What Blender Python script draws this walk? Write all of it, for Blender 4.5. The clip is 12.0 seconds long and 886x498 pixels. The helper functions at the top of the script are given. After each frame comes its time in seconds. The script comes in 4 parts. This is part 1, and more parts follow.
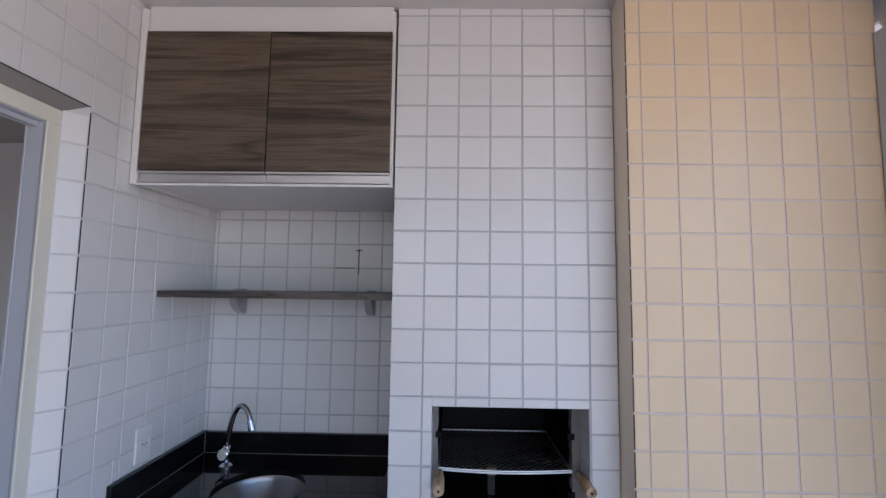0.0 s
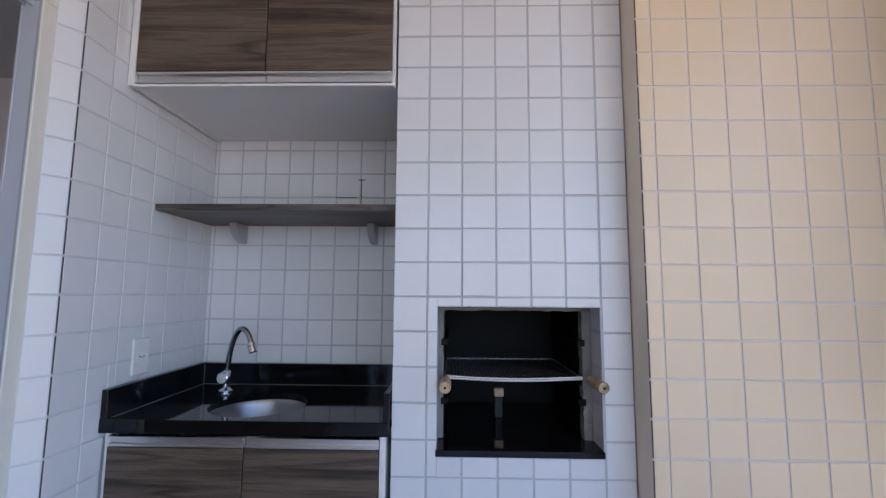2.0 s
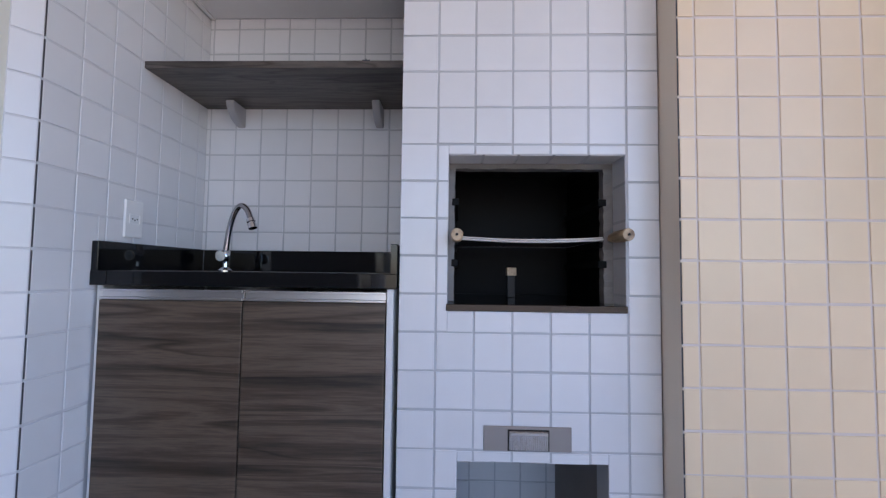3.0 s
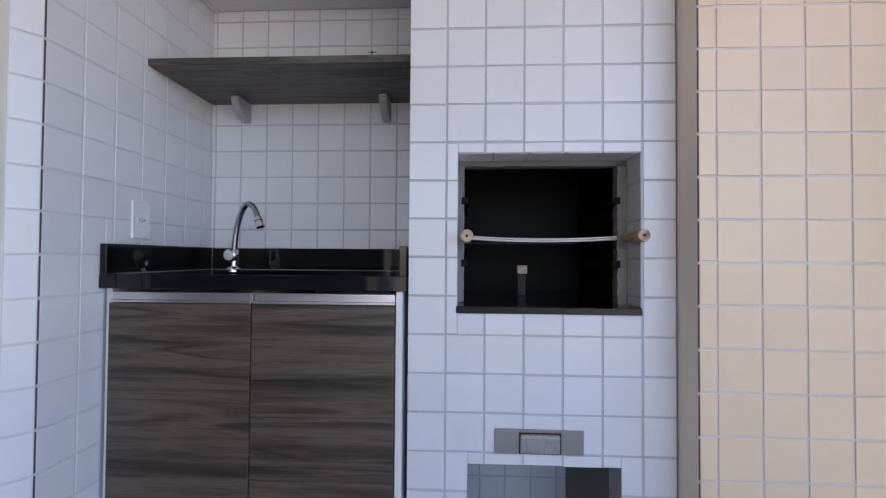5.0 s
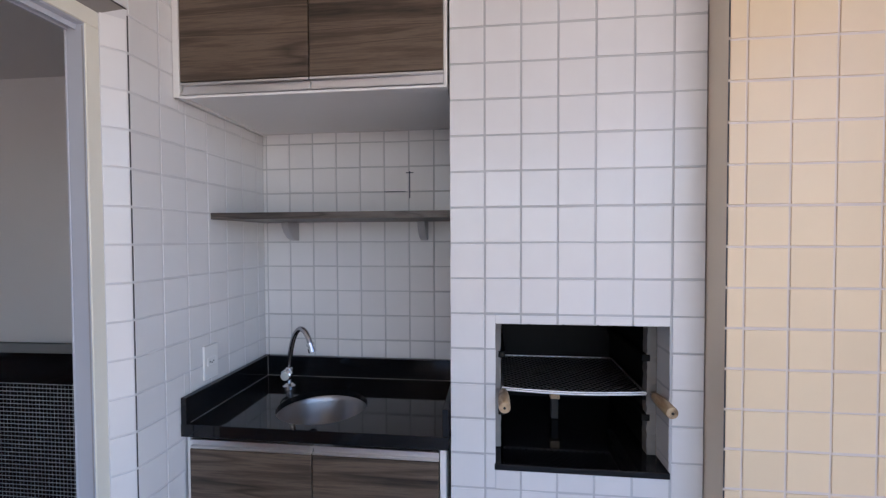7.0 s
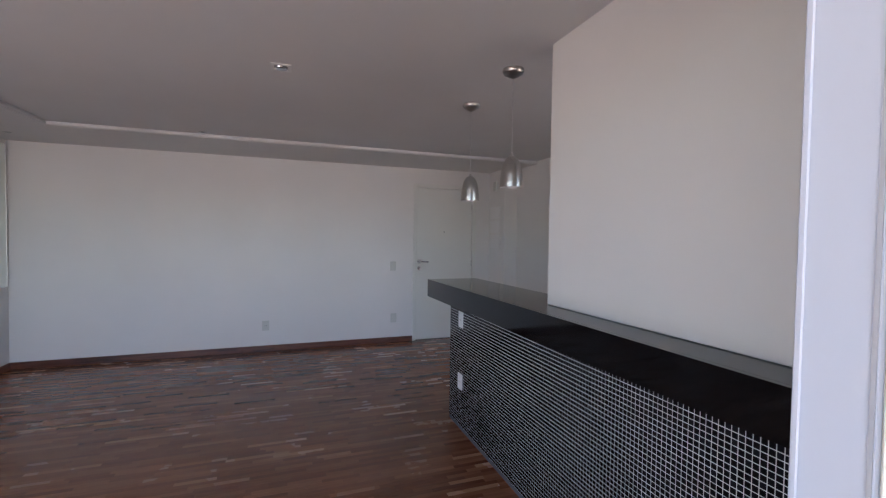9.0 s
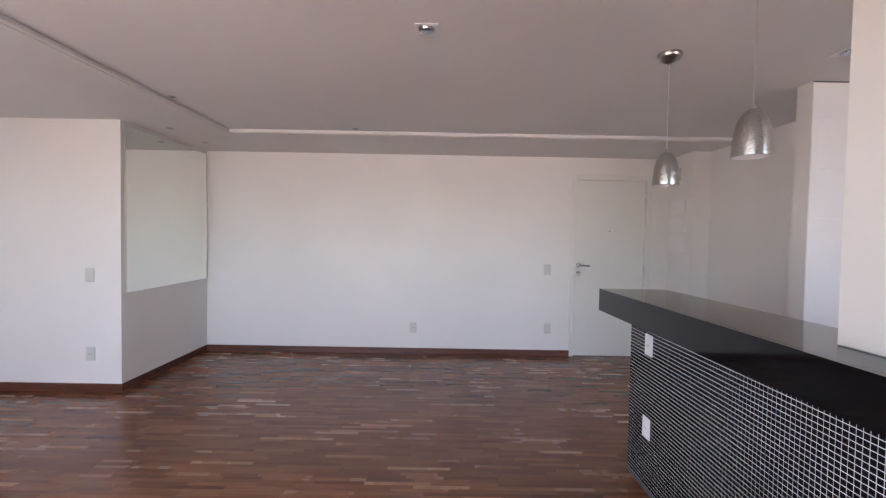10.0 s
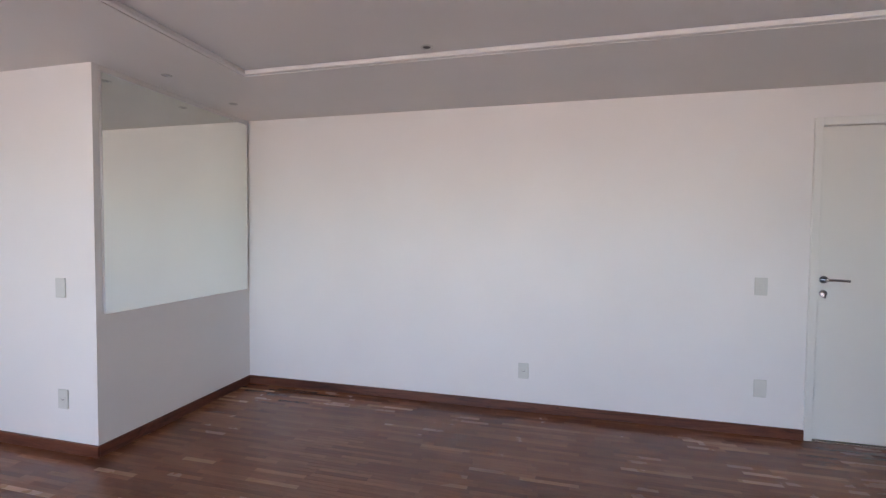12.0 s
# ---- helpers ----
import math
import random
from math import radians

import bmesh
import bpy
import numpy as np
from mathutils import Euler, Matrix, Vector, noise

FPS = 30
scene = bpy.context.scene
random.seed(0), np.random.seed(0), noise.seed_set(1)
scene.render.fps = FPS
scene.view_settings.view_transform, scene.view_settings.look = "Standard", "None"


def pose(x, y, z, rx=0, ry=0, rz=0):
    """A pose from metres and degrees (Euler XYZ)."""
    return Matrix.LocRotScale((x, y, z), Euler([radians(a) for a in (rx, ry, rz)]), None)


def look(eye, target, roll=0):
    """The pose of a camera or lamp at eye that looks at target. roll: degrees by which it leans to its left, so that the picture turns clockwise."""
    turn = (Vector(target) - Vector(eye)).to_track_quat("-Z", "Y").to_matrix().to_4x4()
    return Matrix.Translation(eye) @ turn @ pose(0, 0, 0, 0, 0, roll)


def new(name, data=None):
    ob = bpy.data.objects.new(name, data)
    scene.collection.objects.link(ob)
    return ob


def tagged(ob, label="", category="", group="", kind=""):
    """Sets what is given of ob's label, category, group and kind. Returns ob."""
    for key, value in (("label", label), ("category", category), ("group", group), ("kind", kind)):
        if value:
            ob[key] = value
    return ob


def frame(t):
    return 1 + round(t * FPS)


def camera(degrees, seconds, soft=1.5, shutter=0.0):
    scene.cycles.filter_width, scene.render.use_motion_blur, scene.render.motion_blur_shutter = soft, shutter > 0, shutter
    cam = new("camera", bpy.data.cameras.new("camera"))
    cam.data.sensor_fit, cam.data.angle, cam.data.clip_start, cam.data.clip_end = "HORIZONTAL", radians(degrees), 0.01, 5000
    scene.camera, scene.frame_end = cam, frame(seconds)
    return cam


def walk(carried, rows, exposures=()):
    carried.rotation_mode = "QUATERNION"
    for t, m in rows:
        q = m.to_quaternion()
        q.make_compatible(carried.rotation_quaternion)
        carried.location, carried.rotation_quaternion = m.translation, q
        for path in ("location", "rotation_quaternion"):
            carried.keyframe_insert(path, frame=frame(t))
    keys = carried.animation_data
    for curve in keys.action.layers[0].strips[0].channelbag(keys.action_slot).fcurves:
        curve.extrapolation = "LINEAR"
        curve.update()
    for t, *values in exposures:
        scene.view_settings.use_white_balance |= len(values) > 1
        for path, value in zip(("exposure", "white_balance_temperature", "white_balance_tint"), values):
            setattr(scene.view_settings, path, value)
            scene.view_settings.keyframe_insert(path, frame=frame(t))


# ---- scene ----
cam = camera(92.2, 12.0, soft=1.3)
PATH = [
    (0, (0.196, -1.412, 1.745), (0.158, 0.58, 1.916), 0.8),
    (0.5, (0.194, -1.421, 1.671), (0.15, 0.57, 1.853), 0.7),
    (1, (0.188, -1.414, 1.588), (0.143, 0.576, 1.787), 0.6),
    (1.5, (0.181, -1.386, 1.49), (0.145, 0.602, 1.699), 0.5),
    (2, (0.186, -1.344, 1.398), (0.142, 0.645, 1.603), 0.4),
    (2.5, (0.156, -1.274, 1.242), (0.115, 0.718, 1.409), 0.3),
    (3, (0.164, -1.218, 1.018), (0.103, 0.779, 1.123), 0.7),
    (3.2, (0.171, -1.199, 0.945), (0.105, 0.799, 1.021), 0.4),
    (4.8, (0.143, -1.208, 0.951), (0.056, 0.79, 0.992), 0.0),
    (5, (0.159, -1.196, 1.062), (0.06, 0.801, 1.101), 0.4),
    (5.5, (0.181, -1.195, 1.358), (0.054, 0.801, 1.372), 0.2),
    (6, (0.172, -1.256, 1.542), (0.031, 0.739, 1.539), 0.2),
    (6.5, (0.163, -1.331, 1.612), (0.016, 0.664, 1.601), 0.3),
    (6.7, (0.162, -1.332, 1.625), (0.012, 0.662, 1.589), 0.1),
    (8.3, (-0.367, -0.821, 1.5), (-1.755, 0.617, 1.436), 0.6),
    (8.5, (-0.464, -0.762, 1.48), (-2.045, 0.462, 1.416), 0.6),
    (8.7, (-0.598, -0.712, 1.459), (-2.342, 0.265, 1.395), 0.4),
    (9, (-0.756, -0.68, 1.444), (-2.638, -0.009, 1.383), 0.8),
    (9.2, (-0.87, -0.677, 1.438), (-2.81, -0.193, 1.378), 0.6),
    (9.5, (-1.014, -0.659, 1.434), (-3.0, -0.427, 1.374), 0.9),
    (10, (-1.331, -0.649, 1.412), (-3.33, -0.642, 1.35), 1.0),
    (10.5, (-1.782, -0.678, 1.41), (-3.781, -0.703, 1.346), 0.9),
    (11, (-2.221, -0.684, 1.403), (-4.22, -0.705, 1.338), 1.0),
    (11.5, (-2.642, -0.795, 1.387), (-4.64, -0.869, 1.319), 0.8),
    (12, (-3.054, -0.813, 1.368), (-4.997, -1.284, 1.298), 0.5),
]
WALK = [(t, look(eye, target, roll)) for t, eye, target, roll in PATH]
EXPOSURES = [
    (0.0, 1.46, 5500, 15), (1.5, 1.56, 5450, 15), (2.5, 1.58, 5450, 16), (3.0, 1.74, 5650, 18), (5.5, 1.76, 5720, 17), (6.7, 1.70, 5800, 17), (8.3, 2.53, 5850, 20),
    (8.7, 2.59, 5850, 20), (9.0, 2.83, 6050, 18), (9.5, 3.66, 6550, 22), (10.0, 3.60, 6550, 22), (10.5, 3.74, 6500, 22), (11.5, 3.70, 6400, 21), (12.0, 3.64, 6300, 20),
]
walk(cam, WALK, EXPOSURES)

# ---- world, sun and window fill lamps ----
SUN_EL, SUN_AZ = radians(52), radians(225)
world = bpy.data.worlds.new("sky")
scene.world = world
world.use_nodes = True
wn = world.node_tree.nodes
wn.clear()
w_out, w_bg, w_sky = wn.new("ShaderNodeOutputWorld"), wn.new("ShaderNodeBackground"), wn.new("ShaderNodeTexSky")
w_sky.sky_type, w_sky.sun_disc = "NISHITA", False
w_sky.sun_elevation, w_sky.sun_rotation = SUN_EL, SUN_AZ
w_bg.inputs["Strength"].default_value = 0.15
world.node_tree.links.new(w_sky.outputs[0], w_bg.inputs[0])
world.node_tree.links.new(w_bg.outputs[0], w_out.inputs[0])

sun = new("sun", bpy.data.lights.new("sun", "SUN"))
sun.data.energy, sun.data.angle, sun.data.color = 4.8, radians(0.5), (1.0, 0.95, 0.87)
sun_dir = Vector((math.sin(SUN_AZ) * math.cos(SUN_EL), math.cos(SUN_AZ) * math.cos(SUN_EL), math.sin(SUN_EL)))
sun.matrix_world = look((0, 0, 30), Vector((0, 0, 30)) - sun_dir)

# added lamp that tops up daylight in the living room's wide balcony opening
day = new("window_light", bpy.data.lights.new("window_light", "AREA"))
day.data.shape, day.data.size, day.data.size_y = "RECTANGLE", 2.4, 2.1
day.data.energy, day.data.color = 1.6, (0.90, 0.95, 1.0)
day.matrix_world = look((-1.13, -3.0, 1.12), (-3.0, -3.0, 1.12))

# lamp added in the kitchen window's opening to brighten hall and kitchen
kit = new("kitchen_window_light", bpy.data.lights.new("kitchen_window_light", "AREA"))
kit.data.shape, kit.data.size, kit.data.size_y = "RECTANGLE", 1.7, 1.0
kit.data.energy, kit.data.color = 0.55, (0.93, 0.96, 1.0)
kit.matrix_world = look((-1.12, 2.1, 1.65), (-3.0, 2.1, 1.65))


# ---- materials ----
def mat(name, color=(0.8, 0.8, 0.8), rough=0.5, metal=0.0, spec=0.5):
    m = bpy.data.materials.new(name)
    m.use_nodes = True
    b = m.node_tree.nodes["Principled BSDF"]
    b.inputs["Base Color"].default_value = (*color, 1)
    b.inputs["Roughness"].default_value = rough
    b.inputs["Metallic"].default_value = metal
    b.inputs["Specular IOR Level"].default_value = spec
    return m


def node(m, kind, **values):
    n = m.node_tree.nodes.new(kind)
    for k, v in values.items():
        n.inputs[k.replace("_", " ")].default_value = v
    return n


def link(m, a, b):
    m.node_tree.links.new(a, b)


def bsdf(m):
    return m.node_tree.nodes["Principled BSDF"]


def coords(m, scale=(1, 1, 1), offset=None):
    tc, mp = node(m, "ShaderNodeTexCoord"), node(m, "ShaderNodeMapping")
    mp.inputs["Scale"].default_value = scale
    link(m, tc.outputs["Object"], mp.inputs[0])
    if offset:
        link(m, offset, mp.inputs["Location"])
    return mp.outputs[0]


def ramp(m, fac, stops):
    r = node(m, "ShaderNodeValToRGB")
    e = r.color_ramp.elements
    while len(e) < len(stops):
        e.new(0.5)
    for el, (p, c) in zip(e, stops):
        el.position, el.color = p, (*c, 1)
    link(m, fac, r.inputs[0])
    return r.outputs[0]


def noise_of(m, vec, scale, detail=3.0, rough=0.5):
    n = node(m, "ShaderNodeTexNoise", Scale=scale, Detail=detail, Roughness=rough)
    if vec is not None:
        link(m, vec, n.inputs["Vector"])
    return n.outputs[0]


def bump(m, height, strength, dist):
    n = node(m, "ShaderNodeBump", Strength=strength, Distance=dist)
    link(m, height, n.inputs["Height"])
    link(m, n.outputs[0], bsdf(m).inputs["Normal"])


def maths(m, op, a, b=0.0):
    n = node(m, "ShaderNodeMath")
    n.operation = op
    for i, v in enumerate((a, b)):
        if isinstance(v, (int, float)):
            n.inputs[i].default_value = v
        else:
            link(m, v, n.inputs[i])
    return n.outputs[0]


def mix_color(m, kind, fac, a, b):
    n = node(m, "ShaderNodeMixRGB")
    n.blend_type = kind
    for i, v in enumerate((fac, a, b)):
        if isinstance(v, (int, float)):
            n.inputs[i].default_value = v
        elif isinstance(v, tuple):
            n.inputs[i].default_value = (*v, 1)
        else:
            link(m, v, n.inputs[i])
    return n.outputs[0]


def painted(name, color, rough=0.6, dirt=0.05, grain=0.15):
    m = mat(name, color, rough)
    v = coords(m)
    big = noise_of(m, v, 1.3, 4)
    lo = tuple(c * (1 - dirt) for c in color)
    link(m, ramp(m, big, [(0.3, lo), (0.7, color)]), bsdf(m).inputs["Base Color"])
    bump(m, noise_of(m, v, 160, 2), grain, 0.0006)
    return m


def glazed(name, color, vary, rough):
    m = mat(name, color, rough, spec=0.5)
    oi = node(m, "ShaderNodeObjectInfo")
    geo = node(m, "ShaderNodeNewGeometry")
    r = maths(m, "FRACT", maths(m, "ADD", oi.outputs["Random"], geo.outputs["Random Per Island"]))
    tc = node(m, "ShaderNodeTexCoord")
    off = mix_color(m, "ADD", 1.0, tc.outputs["Object"], oi.outputs["Location"])
    cloud = noise_of(m, off, 14, 3)
    base = ramp(m, r, [(0.0, tuple(c * (1 - vary) for c in color)), (1.0, color)])
    tint = ramp(m, cloud, [(0.3, (0.98, 0.98, 0.98)), (0.7, (1, 1, 1))])
    link(m, mix_color(m, "MULTIPLY", 1.0, base, tint), bsdf(m).inputs["Base Color"])
    link(m, maths(m, "ADD", rough, maths(m, "MULTIPLY", noise_of(m, off, 12), 0.05)), bsdf(m).inputs["Roughness"])
    bump(m, noise_of(m, off, 7, 1), 0.08, 0.003)
    return m


def laminate(name, dark, mid, light, along=(1, 1, 1)):
    m = mat(name, mid, 0.42)
    oi = node(m, "ShaderNodeObjectInfo")
    v = coords(m, along, None)
    shift = mix_color(m, "ADD", 1.0, v, maths(m, "MULTIPLY", oi.outputs["Random"], 7.0))
    warp = noise_of(m, shift, 1.6, 3, 0.55)
    swirl = mix_color(m, "ADD", 1.0, shift, maths(m, "MULTIPLY", warp, 0.9))
    grain = noise_of(m, swirl, 3.4, 8, 0.66)
    rings = maths(m, "PINGPONG", maths(m, "MULTIPLY", noise_of(m, swirl, 0.9, 2, 0.4), 11.0), 0.5)
    fine = noise_of(m, shift, 30, 4, 0.7)
    f = maths(m, "ADD", maths(m, "MULTIPLY", grain, 0.72), maths(m, "ADD", maths(m, "MULTIPLY", fine, 0.20), maths(m, "MULTIPLY", rings, 0.16)))
    col = ramp(m, f, [(0.38, dark), (0.46, mid), (0.52, light), (0.57, mid), (0.65, dark)])
    lines = ramp(m, rings, [(0.0, (0.50, 0.48, 0.46)), (0.07, (1, 1, 1))])
    link(m, mix_color(m, "MULTIPLY", 1.0, col, lines), bsdf(m).inputs["Base Color"])
    bump(m, fine, 0.12, 0.0008)
    return m


def granite(name):
    m = mat(name, (0.005, 0.005, 0.006), 0.08, spec=0.36)
    v = coords(m)
    sp = noise_of(m, v, 420, 2, 0.6)
    link(m, ramp(m, sp, [(0.0, (0.004, 0.004, 0.005)), (0.66, (0.006, 0.006, 0.007)), (0.80, (0.05, 0.05, 0.055))]),
         bsdf(m).inputs["Base Color"])
    link(m, maths(m, "ADD", 0.03, maths(m, "MULTIPLY", noise_of(m, v, 5, 4), 0.06)), bsdf(m).inputs["Roughness"])
    return m


def steel(name, rough=0.28, color=(0.56, 0.55, 0.53), stretch=(1, 1, 60)):
    m = mat(name, color, rough, 1.0)
    v = coords(m, stretch)
    n = noise_of(m, v, 30, 3)
    link(m, maths(m, "ADD", rough - 0.06, maths(m, "MULTIPLY", n, 0.14)), bsdf(m).inputs["Roughness"])
    bump(m, n, 0.06, 0.0005)
    return m


def parquet(name):
    m = mat(name, (0.2, 0.09, 0.05), 0.25)
    oi, geo = node(m, "ShaderNodeObjectInfo"), node(m, "ShaderNodeNewGeometry")
    r = maths(m, "FRACT", maths(m, "ADD", oi.outputs["Random"], geo.outputs["Random Per Island"]))
    tone = ramp(m, r, [(0.0, (0.135, 0.046, 0.021)), (0.3, (0.185, 0.067, 0.032)), (0.65, (0.222, 0.086, 0.042)),
                       (0.94, (0.28, 0.120, 0.060)), (1.0, (0.42, 0.23, 0.13))])
    pos = mix_color(m, "ADD", 1.0, geo.outputs["Position"], maths(m, "MULTIPLY", r, 9.0))
    mp = node(m, "ShaderNodeMapping")
    mp.inputs["Scale"].default_value = (18, 1.6, 1)
    link(m, pos, mp.inputs[0])
    g = noise_of(m, mp.outputs[0], 6, 6, 0.6)
    shade = ramp(m, g, [(0.3, (0.78, 0.76, 0.74)), (0.65, (1.08, 1.07, 1.05))])
    link(m, mix_color(m, "MULTIPLY", 1.0, tone, shade), bsdf(m).inputs["Base Color"])
    wear = noise_of(m, geo.outputs["Position"], 2.2, 5)
    link(m, maths(m, "ADD", maths(m, "MULTIPLY", r, 0.09), maths(m, "ADD", 0.09, maths(m, "MULTIPLY", wear, 0.18))), bsdf(m).inputs["Roughness"])
    bump(m, g, 0.05, 0.001)
    return m


WHITE_TILE = glazed("white ceramic tile", (0.80, 0.80, 0.81), 0.05, 0.22)
YELLOW_TILE = glazed("peach ceramic tile", (0.84, 0.67, 0.45), 0.06, 0.30)
GROUT = painted("grey grout", (0.60, 0.61, 0.63), 0.9, 0.25)
GROUT_PALE = painted("light grout", (0.68, 0.68, 0.70), 0.9, 0.10)
GROUT_Y = painted("pale grout", (0.76, 0.66, 0.60), 0.9, 0.08)
PLASTER = painted("white wall paint", (0.80, 0.785, 0.765), 0.55)
CEILING = painted("white ceiling paint", (0.76, 0.74, 0.72), 0.8)
CREAM = painted("cream paint", (0.84, 0.82, 0.72), 0.5)
BEIGE = painted("beige painted plaster", (0.88, 0.76, 0.60), 0.5)
LACQUER = painted("white melamine", (0.82, 0.81, 0.80), 0.35, 0.03, 0.02)
DOOR_PAINT = painted("off white door paint", (0.77, 0.77, 0.73), 0.4, 0.04, 0.05)
PLASTIC = mat("white plastic", (0.60, 0.605, 0.565), 0.35)
WHITE_PLASTIC = mat("bright white plastic", (0.84, 0.84, 0.83), 0.3)
HOLE = mat("dark socket", (0.03, 0.03, 0.03), 0.6)
LAMINATE = laminate("dark wood laminate", (0.030, 0.021, 0.0145), (0.082, 0.057, 0.039), (0.140, 0.102, 0.071), (0.17, 1, 3.4))
SHELF_WOOD = laminate("grey wood laminate", (0.040, 0.034, 0.030), (0.080, 0.068, 0.060), (0.130, 0.112, 0.098), (0.35, 5, 2.6))
BASEBOARD = laminate("brown baseboard wood", (0.065, 0.020, 0.012), (0.105, 0.032, 0.018), (0.15, 0.050, 0.028), (1, 0.4, 5))
GRANITE = granite("black granite")
PARQUET = parquet("red brown parquet")
STEEL = steel("brushed steel")
BRIGHT = mat("bright steel rod", (0.85, 0.84, 0.82), 0.42, 1.0)
SPUN = steel("spun aluminium", 0.27, (0.50, 0.485, 0.46), (2, 2, 90))
CHROME = mat("chrome", (0.72, 0.72, 0.73), 0.09, 1.0)
ALU = mat("white coated aluminium", (0.56, 0.585, 0.65), 0.36, 0.0)
ANODIZED = steel("satin aluminium", 0.30, (0.74, 0.73, 0.73), (60, 1, 1))
MIRROR = mat("mirror glass", (0.86, 0.90, 0.86), 0.01, 1.0)
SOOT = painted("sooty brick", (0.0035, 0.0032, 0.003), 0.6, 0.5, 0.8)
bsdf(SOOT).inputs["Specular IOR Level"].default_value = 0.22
CONCRETE = painted("smoked mortar", (0.34, 0.32, 0.30), 0.85, 0.55, 0.8)
GREY_PLASTER = painted("grey mortar", (0.30, 0.28, 0.265), 0.85, 0.25, 0.6)
HANDLE_WOOD = laminate("turned pale wood", (0.24, 0.15, 0.080), (0.42, 0.29, 0.17), (0.56, 0.42, 0.26), (3, 0.4, 3))
IRON = mat("blackened iron", (0.03, 0.028, 0.026), 0.5, 0.8)
MOSAIC = glazed("black glass mosaic", (0.009, 0.009, 0.013), 0.5, 0.10)
bsdf(MOSAIC).inputs["Specular IOR Level"].default_value = 0.25
MOSAIC_GROUT = painted("white grout", (0.80, 0.79, 0.77), 0.9, 0.1)
BRACKET = mat("grey plastic bracket", (0.42, 0.42, 0.44), 0.4)
EARTH = painted("dry sunlit ground", (0.47, 0.345, 0.235), 0.9, 0.3)
STONE_FLOOR = painted("beige floor tile", (0.46, 0.43, 0.39), 0.35, 0.1)
RUBBER = mat("grey rubber", (0.42, 0.42, 0.44), 0.6)
GLASS = mat("clear glass", (1, 1, 1), 0.02)
bsdf(GLASS).inputs["Transmission Weight"].default_value = 1.0
JOINT = painted("dark open joint", (0.10, 0.095, 0.10), 0.9, 0.4)
SPOUT = mat("dark chrome", (0.40, 0.40, 0.42), 0.16, 1.0)
GRILL = mat("used grill steel", (0.30, 0.29, 0.28), 0.35, 1.0)
MARK = mat("dark grout mark", (0.03, 0.05, 0.09), 0.8)


# ---- mesh helpers ----
ORIGIN = {}


def box(bm, x0, x1, y0, y1, z0, z1, bevel=0.0, seg=1):
    """A box in world metres, added to bm."""
    vs = [bm.verts.new((x, y, z)) for z in (z0, z1) for y in (y0, y1) for x in (x0, x1)]
    fs = [bm.faces.new([vs[i] for i in q]) for q in
          ((0, 2, 3, 1), (4, 5, 7, 6), (0, 1, 5, 4), (2, 6, 7, 3), (0, 4, 6, 2), (1, 3, 7, 5))]
    if bevel:
        es = list({e for f in fs for e in f.edges})
        bmesh.ops.bevel(bm, geom=es, offset=bevel, segments=seg, affect="EDGES", profile=0.5)
    return bm


def boxes(*rows, bevel=0.0):
    bm = bmesh.new()
    for r in rows:
        box(bm, *r, bevel=bevel)
    return bm


def lathe(bm, profile, centre, axis="Z", n=32, closed=True):
    """Turns (radius, height) pairs round an axis through centre."""
    c = Vector(centre)
    rot = {"Z": Matrix.Identity(3), "X": Matrix.Rotation(radians(90), 3, "Y"), "Y": Matrix.Rotation(radians(-90), 3, "X")}[axis]
    rings = []
    for r, h in profile:
        if r < 1e-5:
            rings.append([bm.verts.new(c + rot @ Vector((0, 0, h)))])
        else:
            rings.append([bm.verts.new(c + rot @ Vector((r * math.cos(2 * math.pi * i / n), r * math.sin(2 * math.pi * i / n), h)))
                          for i in range(n)])
    for a, b in zip(rings, rings[1:]):
        for i in range(n):
            j = (i + 1) % n
            if len(a) == 1 and len(b) == 1:
                continue
            if len(a) == 1:
                bm.faces.new((a[0], b[i], b[j]))
            elif len(b) == 1:
                bm.faces.new((a[i], a[j], b[0]))
            else:
                bm.faces.new((a[i], a[j], b[j], b[i]))
    return bm


def tube(bm, points, radius, n=12, ends=True):
    """A round bar along points."""
    pts = [Vector(p) for p in points]
    rings = []
    for i, p in enumerate(pts):
        d = (pts[min(i + 1, len(pts) - 1)] - pts[max(i - 1, 0)]).normalized()
        q = d.to_track_quat("Z", "Y")
        rings.append([bm.verts.new(p + q @ Vector((radius * math.cos(2 * math.pi * k / n), radius * math.sin(2 * math.pi * k / n), 0)))
                      for k in range(n)])
    for a, b in zip(rings, rings[1:]):
        best = min(range(n), key=lambda s: (a[0].co - b[s].co).length)
        for k in range(n):
            bm.faces.new((a[k], a[(k + 1) % n], b[(k + 1 + best) % n], b[(k + best) % n]))
    if ends:
        bm.faces.new(rings[0][::-1])
        bm.faces.new(rings[-1])
    return bm


def finish(name, bm, material, smooth=False, shift=(0, 0, 0)):
    bmesh.ops.translate(bm, verts=bm.verts, vec=[-c for c in shift])
    bmesh.ops.recalc_face_normals(bm, faces=bm.faces)
    me = bpy.data.meshes.new(name)
    bm.to_mesh(me)
    bm.free()
    me.materials.append(material)
    if smooth:
        me.polygons.foreach_set("use_smooth", [True] * len(me.polygons))
        me.set_sharp_from_angle(angle=radians(38))
    return me


def structure(name, bm, material, label, smooth=False):
    """A piece of the setting, at the world's origin."""
    ob = new(name, finish(name, bm, material, smooth))
    ORIGIN[ob] = (0, 0, 0)
    return tagged(ob, label, kind="structure", category=name.split("_")[0])


def thing(name, base, label, category, group=""):
    ob = new(name)
    ob.location = base
    ob.empty_display_size = 0.1
    ORIGIN[ob] = base
    return tagged(ob, label, category, group)


